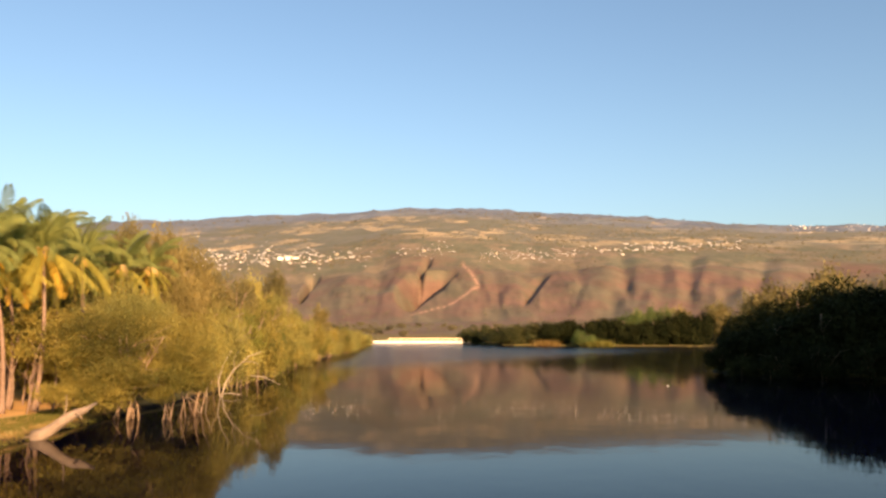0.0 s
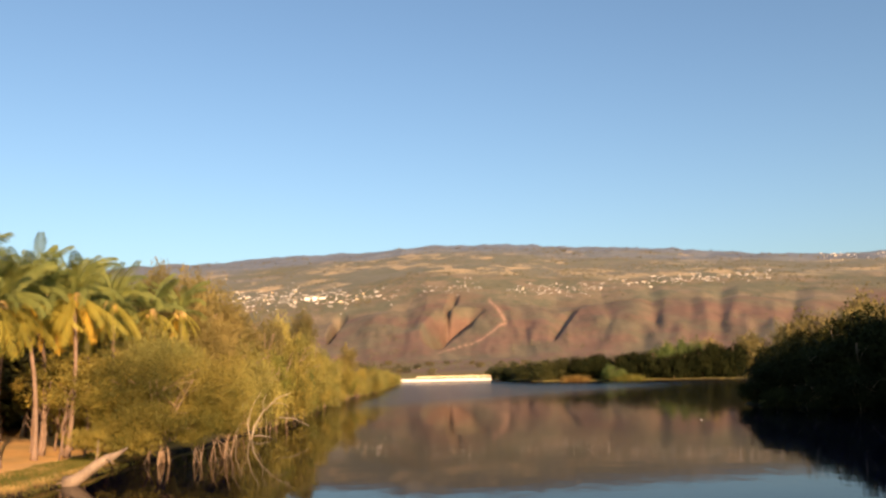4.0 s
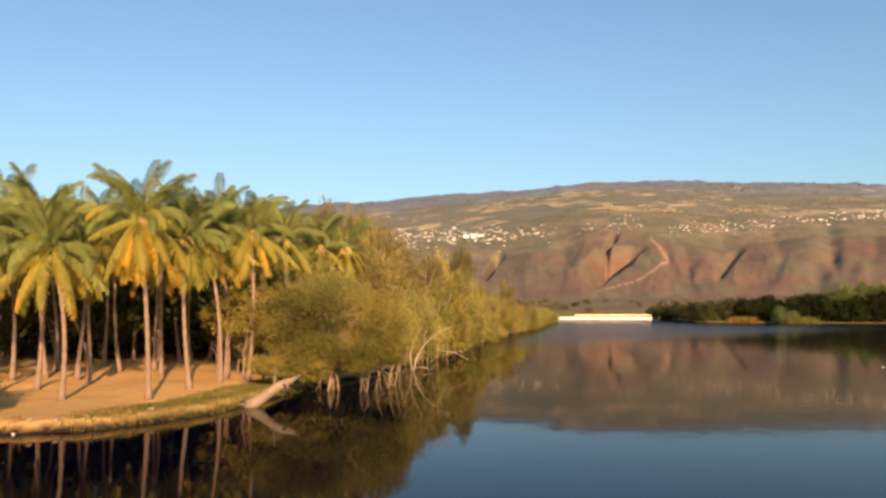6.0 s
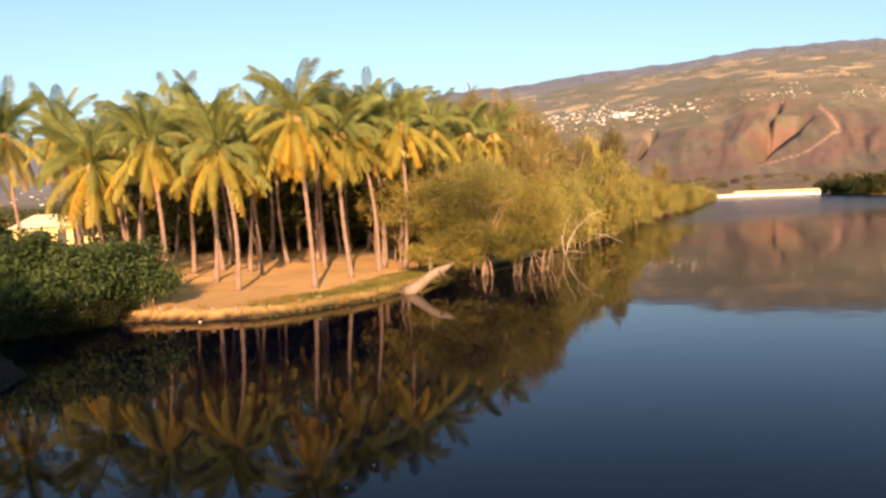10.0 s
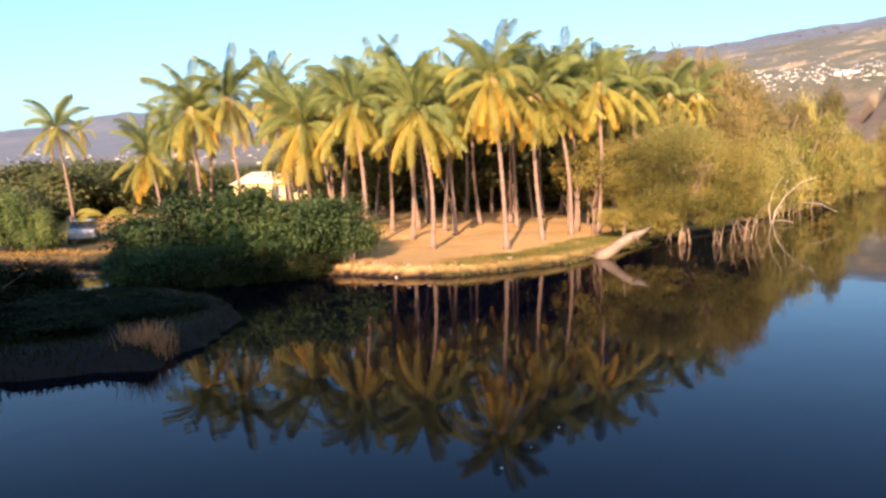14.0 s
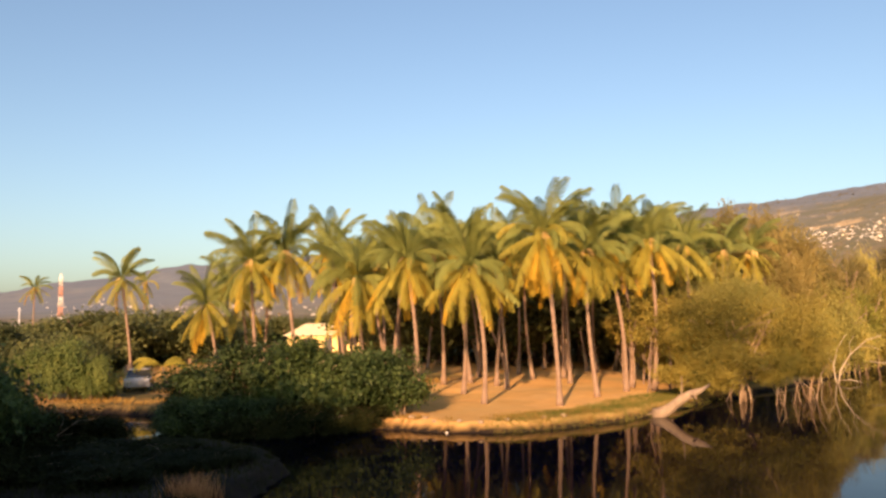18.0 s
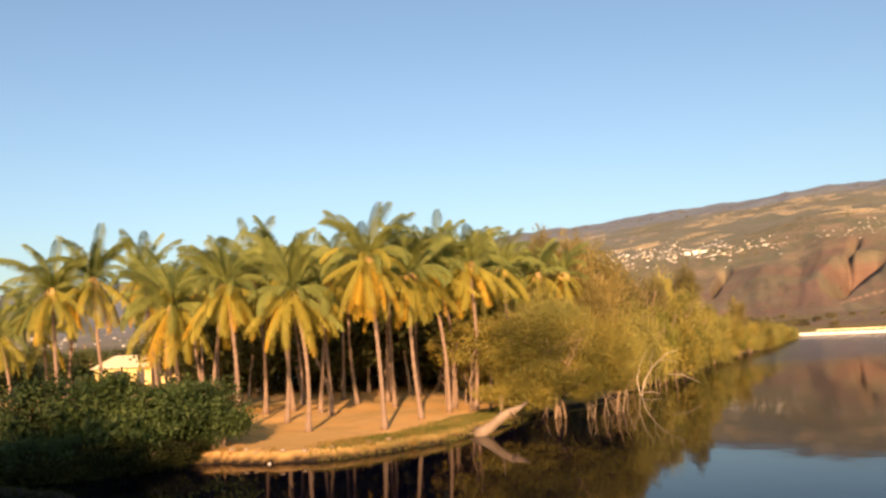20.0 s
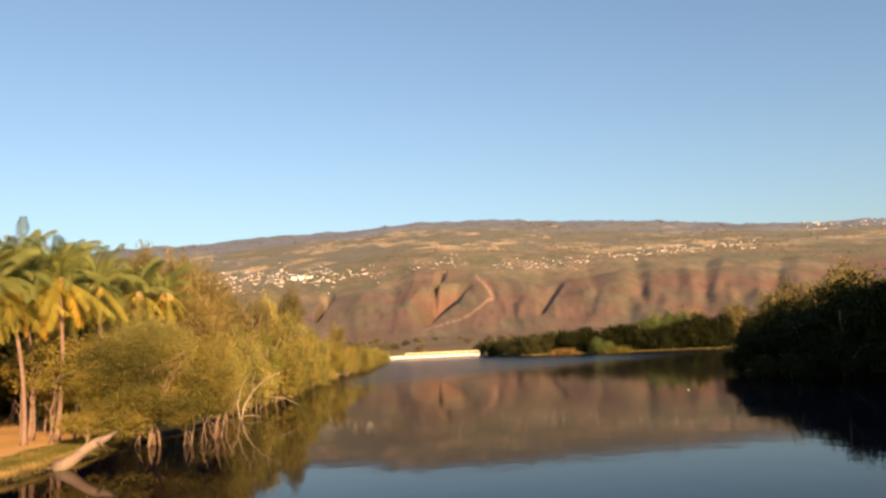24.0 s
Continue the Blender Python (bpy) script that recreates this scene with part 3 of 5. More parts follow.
coconut_palm(-22.3, 57.8, -22.6, 57.7, 9.4, 21, 1)
coconut_palm(-21.8, 62.3, -22.1, 62.2, 9.6, 19, 1)
coconut_palm(-35.1, 41.4, -35.6, 41.0, 10.2, 21, 1)
coconut_palm(-32.2, 43.3, -31.6, 43.8, 9.5, 21, 1)
coconut_palm(-32.9, 48.5, -33.2, 48.3, 8.8, 21, 1)
coconut_palm(-34.8, 56.2, -35.1, 56.0, 10.3, 21, 1)
coconut_palm(-33.5, 57.0, -34.0, 56.7, 10.1, 21, 1)
coconut_palm(-32.6, 59.8, -31.6, 60.3, 10.9, 21, 1)
coconut_palm(-31.0, 60.7, -31.1, 60.6, 10.3, 21, 1)
coconut_palm(-26.7, 54.0, -25.1, 54.7, 9.8, 21, 1)
coconut_palm(-37.8, 52.3, -40.8, 50.0, 10.7, 21, 1)
coconut_palm(-57.4, 52.8, -58.0, 52.1, 11.5, 21, 1)
coconut_palm(-47.5, 48.7, -47.7, 48.5, 9.7, 21, 1)
coconut_palm(-53.9, 41.4, -53.6, 41.7, 8.7, 21, 1)
coconut_palm(-55.4, 39.4, -55.7, 39.0, 8.3, 21, 1)
coconut_palm(-44.7, 50.8, -43.7, 51.6, 9.8, 21, 1)
coconut_palm(-51.2, 31.2, -51.4, 30.9, 2.1, 7, 3, 0, 0.72, 0.085, True)

# more of the grove, in the shade behind the first rows
rng = random.Random(7)
placed = [(-23, 36.3)]
tries = 0
while len(placed) < 42 and tries < 900:
    tries += 1
    q, d = math.radians(rng.uniform(24, 47.5)), rng.uniform(50, 88)
    gx, gy = -math.sin(q) * d, math.cos(q) * d
    if gx > -24 or min(math.hypot(gx - u, gy - v) for u, v in placed) < 4.0:
        continue
    placed.append((gx, gy))
    coconut_palm(gx, gy, gx + rng.uniform(-1, 1), gy + rng.uniform(-1, 1), rng.uniform(8.8, 10.6) * (0.75 + d / 260), 20, 1, 0)


# ---- broad-leaved trees and shrubs ----
def leaves_mesh(name, mat, size, lobes, count, leaf, seed, low=-0.6, fill=0.35, aspect=0.5, droop=0.0, clump=0.16, spray=0.0):
    """A crown of many small leaves, gathered in clumps over uneven lobes of an ellipsoid of the given half sizes."""
    rng = np.random.default_rng(seed)
    v = rng.normal(size=(lobes, 3))
    v /= np.linalg.norm(v, axis=1)[:, None]
    v[:, 2] = np.where(v[:, 2] < low, -v[:, 2] * 0.6, v[:, 2])
    centre = v * rng.uniform(0.45, 0.85, (lobes, 1))
    rad = rng.uniform(0.22, 0.42, lobes)
    per = max(4, int(count / 14))
    pick = rng.integers(0, lobes, per)
    u = rng.normal(size=(per, 3))
    u /= np.linalg.norm(u, axis=1)[:, None]
    shell = np.where(rng.random(per) < fill, rng.uniform(0.2, 0.8, per), rng.uniform(0.8, 1.12, per))
    tips = centre[pick] + u * (rad[pick] * shell)[:, None]
    tips = tips[tips[:, 2] > low - 0.25]
    per = len(tips)
    pos = np.repeat(tips, 14, 0) * size
    off = rng.normal(size=pos.shape) * clump * min(size)
    off[:, 2] *= 0.7
    pos = pos + off
    out = np.repeat(tips + rng.normal(size=tips.shape) * 0.35 + (0, 0, 0.35), 14, 0)
    out /= np.linalg.norm(out, axis=1)[:, None]
    pos = pos + out * rng.uniform(-1, 1, (len(pos), 1)) * spray
    n = rng.normal(size=pos.shape) * 0.8 + np.repeat(tips, 14, 0) * 1.1
    n[:, 2] += 0.35
    n /= np.linalg.norm(n, axis=1)[:, None]
    t = np.cross(n, rng.normal(size=pos.shape))
    t[:, 2] -= droop
    t = t + out * (4.0 * spray)
    t /= np.linalg.norm(t, axis=1)[:, None]
    w = np.cross(n, t)
    l = leaf * rng.uniform(0.6, 1.3, (len(pos), 1))
    a, c = pos - t * l * 0.5, pos + t * l * 0.5
    b, d = pos + w * l * aspect * 0.5, pos - w * l * aspect * 0.5
    verts = np.stack([a, b, c, d], 1).reshape(-1, 3)
    faces = np.arange(len(verts)).reshape(-1, 4)
    return mesh_np(name, verts, faces, mat)


def limb_mesh(name, mat, half, height, stems, seed, thick=0.16, spread=0.7):
    """Stems from the ground that fork into limbs and reach into the crown."""
    rng = random.Random(seed)
    bm = bmesh.new()
    for i in range(stems):
        q = rng.uniform(0, math.tau)
        bx, by = rng.uniform(-0.3, 0.3) * stems ** 0.5, rng.uniform(-0.3, 0.3) * stems ** 0.5
        ex, ey = math.cos(q) * half[0] * spread * rng.uniform(0.3, 1), math.sin(q) * half[1] * spread * rng.uniform(0.3, 1)
        pts, radii = [], []
        for k in range(7):
            s = k / 6
            pts.append((bx + (ex - bx) * s ** 1.5 + rng.uniform(-0.1, 0.1), by + (ey - by) * s ** 1.5 + rng.uniform(-0.1, 0.1), -0.2 + height * s))
            radii.append(thick * (1 - 0.8 * s) + 0.015)
        tube(bm, pts, radii, 7)
        for k in (2, 3, 4, 5):
            p = Vector(pts[k])
            q2 = rng.uniform(0, math.tau)
            e = p + Vector((math.cos(q2) * half[0] * 0.45, math.sin(q2) * half[1] * 0.45, height * rng.uniform(0.1, 0.3)))
            m1 = p.lerp(e, 0.5) + Vector((rng.uniform(-0.2, 0.2), rng.uniform(-0.2, 0.2), 0.15))
            tube(bm, [p, m1, e], [radii[k] * 0.6, radii[k] * 0.4, 0.012], 5)
    me = bpy.data.meshes.new(name)
    bm.to_mesh(me)
    bm.free()
    me.materials.append(mat)
    return me


def plant(name, label, category, crown, limbs, x, y, scale=(1, 1, 1), turn=0.0, lift=0.0, group="", base=None):
    """A tree or shrub: trunk and crown share one pose."""
    z = gz(x, y) if base is None else base
    t = thing(name, label, category, x, y, max(z, -0.3), turn, group)
    t.scale = scale
    if limbs is not None:
        part_mesh("trunk", limbs, t)
    part_mesh("crown", crown, t, Matrix.Translation((0, 0, lift)))
    return t


SHRUB_OLIVE = [leaves_mesh("crown", M_LEAF_OLIVE, (2.4, 2.4, 1.9), 14, 12000, 0.2, 40 + k, aspect=0.3, clump=0.1, spray=0.28) for k in range(3)]
SHRUB_YELLOW = [leaves_mesh("crown", M_LEAF_YELLOW, (2.4, 2.4, 1.9), 14, 12000, 0.2, 50 + k, aspect=0.3, clump=0.1, spray=0.28) for k in range(3)]
SHRUB_GREEN = [leaves_mesh("crown", M_LEAF_GREEN, (2.4, 2.4, 1.9), 14, 11000, 0.2, 46 + k, aspect=0.3, clump=0.1, spray=0.28) for k in range(2)]
SHRUB_BROWN = [leaves_mesh("crown", M_LEAF_BROWN, (2.4, 2.4, 1.9), 12, 9000, 0.2, 56 + k, aspect=0.3, clump=0.1, spray=0.3) for k in range(2)]
SHRUB_DARK = [leaves_mesh("crown", M_LEAF_DARK, (2.4, 2.4, 1.9), 18, 8500, 0.25, 60 + k, low=-0.95) for k in range(3)]
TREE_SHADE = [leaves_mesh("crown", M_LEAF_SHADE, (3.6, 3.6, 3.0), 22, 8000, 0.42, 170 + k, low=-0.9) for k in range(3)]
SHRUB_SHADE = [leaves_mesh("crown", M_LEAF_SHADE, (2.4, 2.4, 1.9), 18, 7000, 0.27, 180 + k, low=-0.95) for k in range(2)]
SHRUB_MID = [leaves_mesh("crown", M_LEAF_MID, (2.4, 2.4, 1.9), 18, 9000, 0.2, 160 + k, low=-0.95) for k in range(2)]
SHRUB_FAR = [leaves_mesh("crown", M_LEAF_PLAIN, (2.4, 2.4, 1.9), 18, 7000, 0.27, 165 + k, low=-0.95) for k in range(2)]
TREE_PLAIN = [leaves_mesh("crown", M_LEAF_PLAIN, (3.6, 3.6, 3.0), 16, 6500, 0.4, 74 + k, low=-0.8) for k in range(3)]
TREE_FAR = [leaves_mesh("crown", M_LEAF_FAR, (3.6, 3.6, 3.0), 20, 6000, 0.42, 70 + k, low=-0.8) for k in range(3)]
FEATHERY = [leaves_mesh("crown", M_LEAF_BROWN, (2.6, 2.6, 4.6), 24, 15000, 0.42, 80 + k, low=-0.95, aspect=0.22, droop=0.3, clump=0.07, spray=0.5) for k in range(3)]
LIMBS_SHRUB = [limb_mesh("trunk", M_BARK, (2.4, 2.4), 2.6, 5, 90 + k, 0.045) for k in range(2)]
LIMBS_TREE = [limb_mesh("trunk", M_BARK, (3.4, 3.4), 5.5, 1, 95 + k, 0.24) for k in range(2)]
LIMBS_TALL = [limb_mesh("trunk", M_BARK, (2.2, 2.2), 9.0, 2, 98 + k, 0.2, 0.5) for k in range(2)]

# the wide tree that hangs over the water beside the sand
BIG = thing("overhanging_tree", "wide olive-green tree hanging low over the lake edge", "tree", -17.6, 46.5, 0.2)
for k, (u, v, w, half, count, mat_) in enumerate(((-1.9, -1.6, 3.4, (2.2, 2.2, 1.7), 7000, M_LEAF_OLIVE), (-0.8, -1.2, 3.6, (3.2, 3.0, 2.5), 16000, M_LEAF_DEEP), (2.2, 0.6, 3.3, (3.2, 3.0, 2.3), 15000, M_LEAF_OLIVE),
                                                  (0.6, -3.2, 2.2, (3.0, 1.8, 1.3), 8000, M_LEAF_DEEP), (-0.6, -4.2, 1.5, (2.8, 1.4, 1.0), 6000, M_LEAF_OLIVE), (-1.2, 2.6, 4.6, (3.4, 3.0, 2.3), 13000, M_LEAF_YELLOW), (2.4, 4.6, 3.0, (2.4, 2.8, 2.0), 9000, M_LEAF_YELLOW), (2.6, -0.6, 1.9, (1.6, 2.4, 1.15), 6000, M_LEAF_DEEP), (2.7, 3.2, 2.0, (1.5, 2.2, 1.3), 6000, M_LEAF_OLIVE))):
    part_mesh("crown", leaves_mesh("crown", mat_, half, 13, int(count * 1.9), 0.15, 300 + k, low=-0.8, clump=0.07, fill=0.3, aspect=0.3, spray=0.3), BIG, Matrix.Translation((u, v, w)))
part_mesh("trunk", limb_mesh("trunk", M_BARK, (5.5, 5.0), 4.6, 9, 12, 0.06), BIG)
rng = random.Random(5)
for i in range(16):
    # thin pale stems that stand in the water under the crown
    q = rng.uniform(0.4, 1.0)
    bm = bmesh.new()
    x0, y0 = 1.4 + 2.2 * q + rng.uniform(-0.5, 0.5), -5.6 + 10.0 * q + rng.uniform(-0.8, 0.8)
    x1, y1, z1 = x0 + rng.uniform(-0.9, 0.6), y0 + rng.uniform(-0.6, 0.8), rng.uniform(0.8, 1.9)
    tube(bm, [(x0, y0, -0.6), ((x0 + x1) / 2 + rng.uniform(-0.15, 0.15), (y0 + y1) / 2, z1 * 0.5), (x1, y1, z1)], [0.032, 0.026, 0.014], 6)
    part("stem", bm, M_BARK if i % 3 else M_PALE_WOOD, BIG)

# the bleached trunk that leans from the bank over the water
LOG = thing("leaning_trunk", "bleached grey tree trunk leaning from the bank over the water", "tree trunk", -18.2, 38.0, 0.15)
LOG.scale = (0.56, 0.7, 0.85)
bm = bmesh.new()
tube(bm, [(-0.7, -0.1, -0.15), (0.0, 0, 0.05), (0.8, 0.1, 0.4), (1.6, 0.25, 0.85), (2.3, 0.6, 1.15), (2.8, 1.3, 1.3), (3.2, 2.2, 1.6)], [0.5, 0.38, 0.33, 0.3, 0.25, 0.16, 0.06], 12)
part("trunk", bm, M_PALE_WOOD, LOG)
for pts in ([(1.5, 0.2, 0.8), (1.8, 0.1, 1.4), (1.7, 0.3, 2.2)], [(2.2, 0.5, 1.1), (2.7, 0.3, 1.15), (3.1, 0.2, 0.9)], [(-0.3, 0, 0), (-0.7, -0.3, 0.05), (-1.3, -0.5, -0.05)]):
    bm = bmesh.new()
    tube(bm, pts, [0.09, 0.06, 0.025], 7)
    part("branch", bm, M_PALE_WOOD, LOG)

# slender young trees between the sand and the wide tree
SAPLING = [leaves_mesh("crown", M_LEAF_OLIVE, (1.3, 1.3, 1.5), 12, 900, 0.2, 210 + k, low=-0.9) for k in range(2)]
SAPLING_STEM = [limb_mesh("trunk", M_PALM_BARK, (0.9, 0.9), 4.4, 1, 215 + k, 0.055, 0.9) for k in range(3)]
for i, (x, y, s) in enumerate(((-24.4, 46.8, 1.0), (-25.2, 49.9, 1.1), (-23.7, 48.3, 0.95), (-24.1, 50.5, 1.05), (-27.3, 54.4, 1.2), (-22.2, 45.0, 0.9), (-26.5, 49.1, 0.85), (-22.9, 46.6, 1.1), (-23.0, 49.4, 1.0), (-21.9, 47.6, 1.05), (-25.6, 52.6, 1.15), (-21.4, 45.9, 0.9))):
    plant("slender_tree", "slender leaning young tree with thin olive leaves", "tree", SAPLING[i % 2], SAPLING_STEM[i % 3], x, y, (s, s, s), 70 * i, 4.2, "slender trees by the sand")

# bare white branches in the water further along
SNAG = thing("dead_tree", "bare whitened dead branches standing in the lake", "dead tree", -16.4, 61.5, 0.0)
for i, (wide, pts) in enumerate(((0.07, [(0, 0, -0.4), (0.25, 0, 0.9), (0.9, 0.1, 2.0), (2.0, 0.2, 3.0), (2.9, 0.2, 3.3)]), (0.055, [(0, 0, -0.4), (-0.2, 0, 1.2), (0.1, 0.1, 2.4), (0.7, 0.1, 3.4)]),
                                 (0.045, [(-1.0, 0, -0.4), (-1.1, 0, 1.2), (-0.7, 0.1, 2.4)]), (0.05, [(0.1, 0, 0.2), (0.8, -0.2, 0.3), (1.6, -0.3, 0.15)]), (0.04, [(-2.4, -0.5, -0.4), (-2.5, -0.4, 0.9), (-2.2, -0.3, 1.9)]),
                                 (0.045, [(1.9, 1.0, 1.5), (3.0, 1.0, 1.4), (4.2, 1.0, 0.8)]), (0.03, [(0.95, 0.1, 2.05), (0.9, 0.0, 2.7), (1.2, 0.0, 3.3)]), (0.03, [(1.5, 0.15, 2.55), (2.2, 0.0, 2.6), (2.8, -0.1, 2.4)]),
                                 (0.025, [(-0.15, 0, 1.3), (-0.6, 0.1, 2.0), (-0.7, 0.1, 2.7)]), (0.035, [(-0.4, 0.3, -0.4), (0.3, 0.2, 0.7), (0.9, 0.1, 1.5)]))):
    bm = bmesh.new()
    n = len(pts)
    tube(bm, pts, [wide * (1 - 0.75 * k / (n - 1)) for k in range(n)], 7)
    part("branch", bm, M_SNAG, SNAG)

# shrubs and trees down the lit bank, as far as the weir
rng = random.Random(21)
y = 52.0
while y < 262:
    edge = np.interp(y, [46, 55, 67, 88, 107, 135, 165, 268], [-18.8, -18.3, -17.8, -19, -20, -20, -20, -23.8])
    for row in range(2 if y < 150 else 1):
        s = rng.uniform(0.95, 1.35) * (1.0 if y < 110 else 0.85)
        hgt = s * rng.uniform(1.1, 1.5) * (1.0 if row == 0 else 1.35) * float(np.interp(y, [50, 60, 100, 160, 262], [1.2, 1.4, 1.5, 1.15, 0.7]))
        roll = rng.random()
        kind_, words_ = (SHRUB_GREEN, "green") if roll < 0.18 else (SHRUB_BROWN, "brownish") if roll < 0.3 and y < 130 else (SHRUB_YELLOW, "yellow-green") if roll < 0.68 else (SHRUB_OLIVE, "olive")
        crown = rng.choice(kind_)
        plant("shrub", "dense sunlit " + words_ + " shrub on the lake bank", "shrub", crown, rng.choice(LIMBS_SHRUB), edge - (2.6 if y < 62 else 1.4 if y < 70 else 0.3) - row * 3.6 + rng.uniform(-0.5, 0.5), y + rng.uniform(-1, 1),
              (s, s, hgt), rng.uniform(0, 360), 1.15 if y < 66 else 1.25, "shrubs along the bank")
    y += rng.uniform(3.2, 4.6) * (1.0 if y < 120 else 1.4)
for x, y, s, hgt in ((-19.5, 62, 0.7, 0.72), (-20.5, 69, 0.8, 0.8), (-21, 76, 0.8, 0.85), (-30.5, 80, 1.0, 1.25), (-26.8, 82, 0.85, 1.22), (-33, 86, 1.1, 1.2), (-22.4, 108, 0.9, 1.05), (-24, 112, 0.8, 0.98), (-23, 96, 0.7, 0.9), (-22.5, 150, 0.8, 0.75), (-28, 70, 0.8, 1.0), (-23.8, 67, 1.15, 1.08), (-21.6, 71, 1.05, 1.02), (-26.4, 66, 1.2, 1.1)):
    plant("feathery_tree", "tall thin tree with feathery brownish-green foliage", "tree", rng.choice(FEATHERY), rng.choice(LIMBS_TALL), x, y, (s, s, hgt), rng.uniform(0, 360), 7.0, "feathery trees")

# dark leafy bush at the end of the sand
for x, y, s, hgt in ((-27.3, 28.7, 0.75, 0.85), (-29.0, 27.4, 0.95, 0.96), (-31.2, 25.8, 1.0, 1.02), (-33.0, 24.2, 0.95, 1.0), (-34.8, 22.8, 0.85, 0.84), (-30.2, 29.0, 0.9, 0.98), (-33.0, 27.2, 0.9, 1.04), (-30.2, 23.2, 0.6, 0.34), (-31.8, 22.2, 0.75, 0.5), (-33.6, 21.6, 0.75, 0.55)):
    plant("leafy_bush", "dark green glossy-leaved bush at the water's edge", "bush", rng.choice(SHRUB_DARK), rng.choice(LIMBS_SHRUB), x, y, (s, s, hgt), rng.uniform(0, 360), 1.55, "dark bushes on the bank")

# shade-dark growth laid over the bank where the bush's shadow belongs
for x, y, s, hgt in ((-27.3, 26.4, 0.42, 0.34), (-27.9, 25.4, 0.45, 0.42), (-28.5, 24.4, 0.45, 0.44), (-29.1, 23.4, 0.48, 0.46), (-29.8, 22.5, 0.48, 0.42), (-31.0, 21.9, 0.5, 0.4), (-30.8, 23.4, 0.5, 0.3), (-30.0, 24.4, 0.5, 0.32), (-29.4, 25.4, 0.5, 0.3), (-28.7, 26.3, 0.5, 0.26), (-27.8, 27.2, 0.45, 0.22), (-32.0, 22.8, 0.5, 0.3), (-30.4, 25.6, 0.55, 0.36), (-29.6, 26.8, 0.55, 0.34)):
    plant("low_shrub", "low growth under the leafy bush, leaves darkened for shade", "shrub", rng.choice(SHRUB_SHADE), rng.choice(LIMBS_SHRUB), x, y, (s, s, hgt), rng.uniform(0, 360), 1.3, "low growth on the bank")

# far side of the inlet: round bush, hedges, dark trees
for x, y, s, hgt in ((-50.8, 24.2, 0.8, 1.05), (-52.0, 22.6, 0.7, 0.9), (-49.2, 25.2, 0.6, 0.75)):
    plant("round_bush", "rounded mid-green bush on the inlet bank", "bush", rng.choice(SHRUB_MID), rng.choice(LIMBS_SHRUB), x, y, (s, s, hgt), rng.uniform(0, 360), 1.6, "bushes on the inlet bank")
for i in range(46):
    q = math.radians(44 + 33 * (i / 45) + rng.uniform(-0.5, 0.5))
    d = rng.uniform(88, 150)
    s = rng.uniform(0.55, 0.95)
    if 43.8 < math.degrees(q) < 52.5:
        d = rng.uniform(126, 150)
        s *= 1.05
    plant("tree", "dark green broad-leaved tree behind the grove", "tree", rng.choice(TREE_PLAIN), rng.choice(LIMBS_TREE), -math.sin(q) * d, math.cos(q) * d, (s * 1.15, s * 1.15, s * 0.78), rng.uniform(0, 360), 3.6, "trees on the plain")
for az_, d, s in ((57.2, 88, 1.15), (58.6, 92, 1.3), (60.4, 90, 1.25), (61.8, 84, 1.2), (63.0, 86, 1.35), (64.6, 90, 1.15), (66.0, 84, 1.05), (68.4, 88, 1.0), (55.8, 96, 1.1)):
    q = math.radians(az_)
    plant("tree", "rounded green tree rising over the hedge", "tree", rng.choice(TREE_PLAIN), rng.choice(LIMBS_TREE), -math.sin(q) * d, math.cos(q) * d, (s, s, s * 0.66), rng.uniform(0, 360), 3.4, "trees on the plain")
for i in range(26):
    q = math.radians(20 + 26 * (i / 25) + rng.uniform(-0.4, 0.4))
    d = rng.uniform(80, 108)
    s = rng.uniform(1.1, 1.4)
    plant("tree", "dark green broad-leaved tree behind the grove", "tree", rng.choice(TREE_FAR), rng.choice(LIMBS_TREE), -math.sin(q) * d, math.cos(q) * d, (s, s, s), rng.uniform(0, 360), 3.4, "trees on the plain")

for i in range(30):
    q = math.radians(59 + 19 * (i / 29) + rng.uniform(-0.4, 0.4))
    d = rng.uniform(66, 86)
    s = rng.uniform(0.8, 1.5)
    if math.degrees(q) < 63:
        d += 14
    plant("hedge_shrub", "dark green shrub in the hedge on the plain", "shrub", rng.choice(SHRUB_FAR), rng.choice(LIMBS_SHRUB), -math.sin(q) * d, math.cos(q) * d, (s * 1.2, s * 1.2, s), rng.uniform(0, 360), 1.5, "hedge on the plain")

for i in range(16):
    q = math.radians(21 + 21 * (i / 15) + rng.uniform(-0.4, 0.4))
    d = rng.uniform(68, 84)
    s = rng.uniform(1.45, 1.75)
    plant("dense_tree", "tall dense dark tree closing the palm grove", "tree", rng.choice(TREE_FAR), rng.choice(LIMBS_TREE), -math.sin(q) * d, math.cos(q) * d, (s, s, s), rng.uniform(0, 360), 3.0, "trees behind the palms")

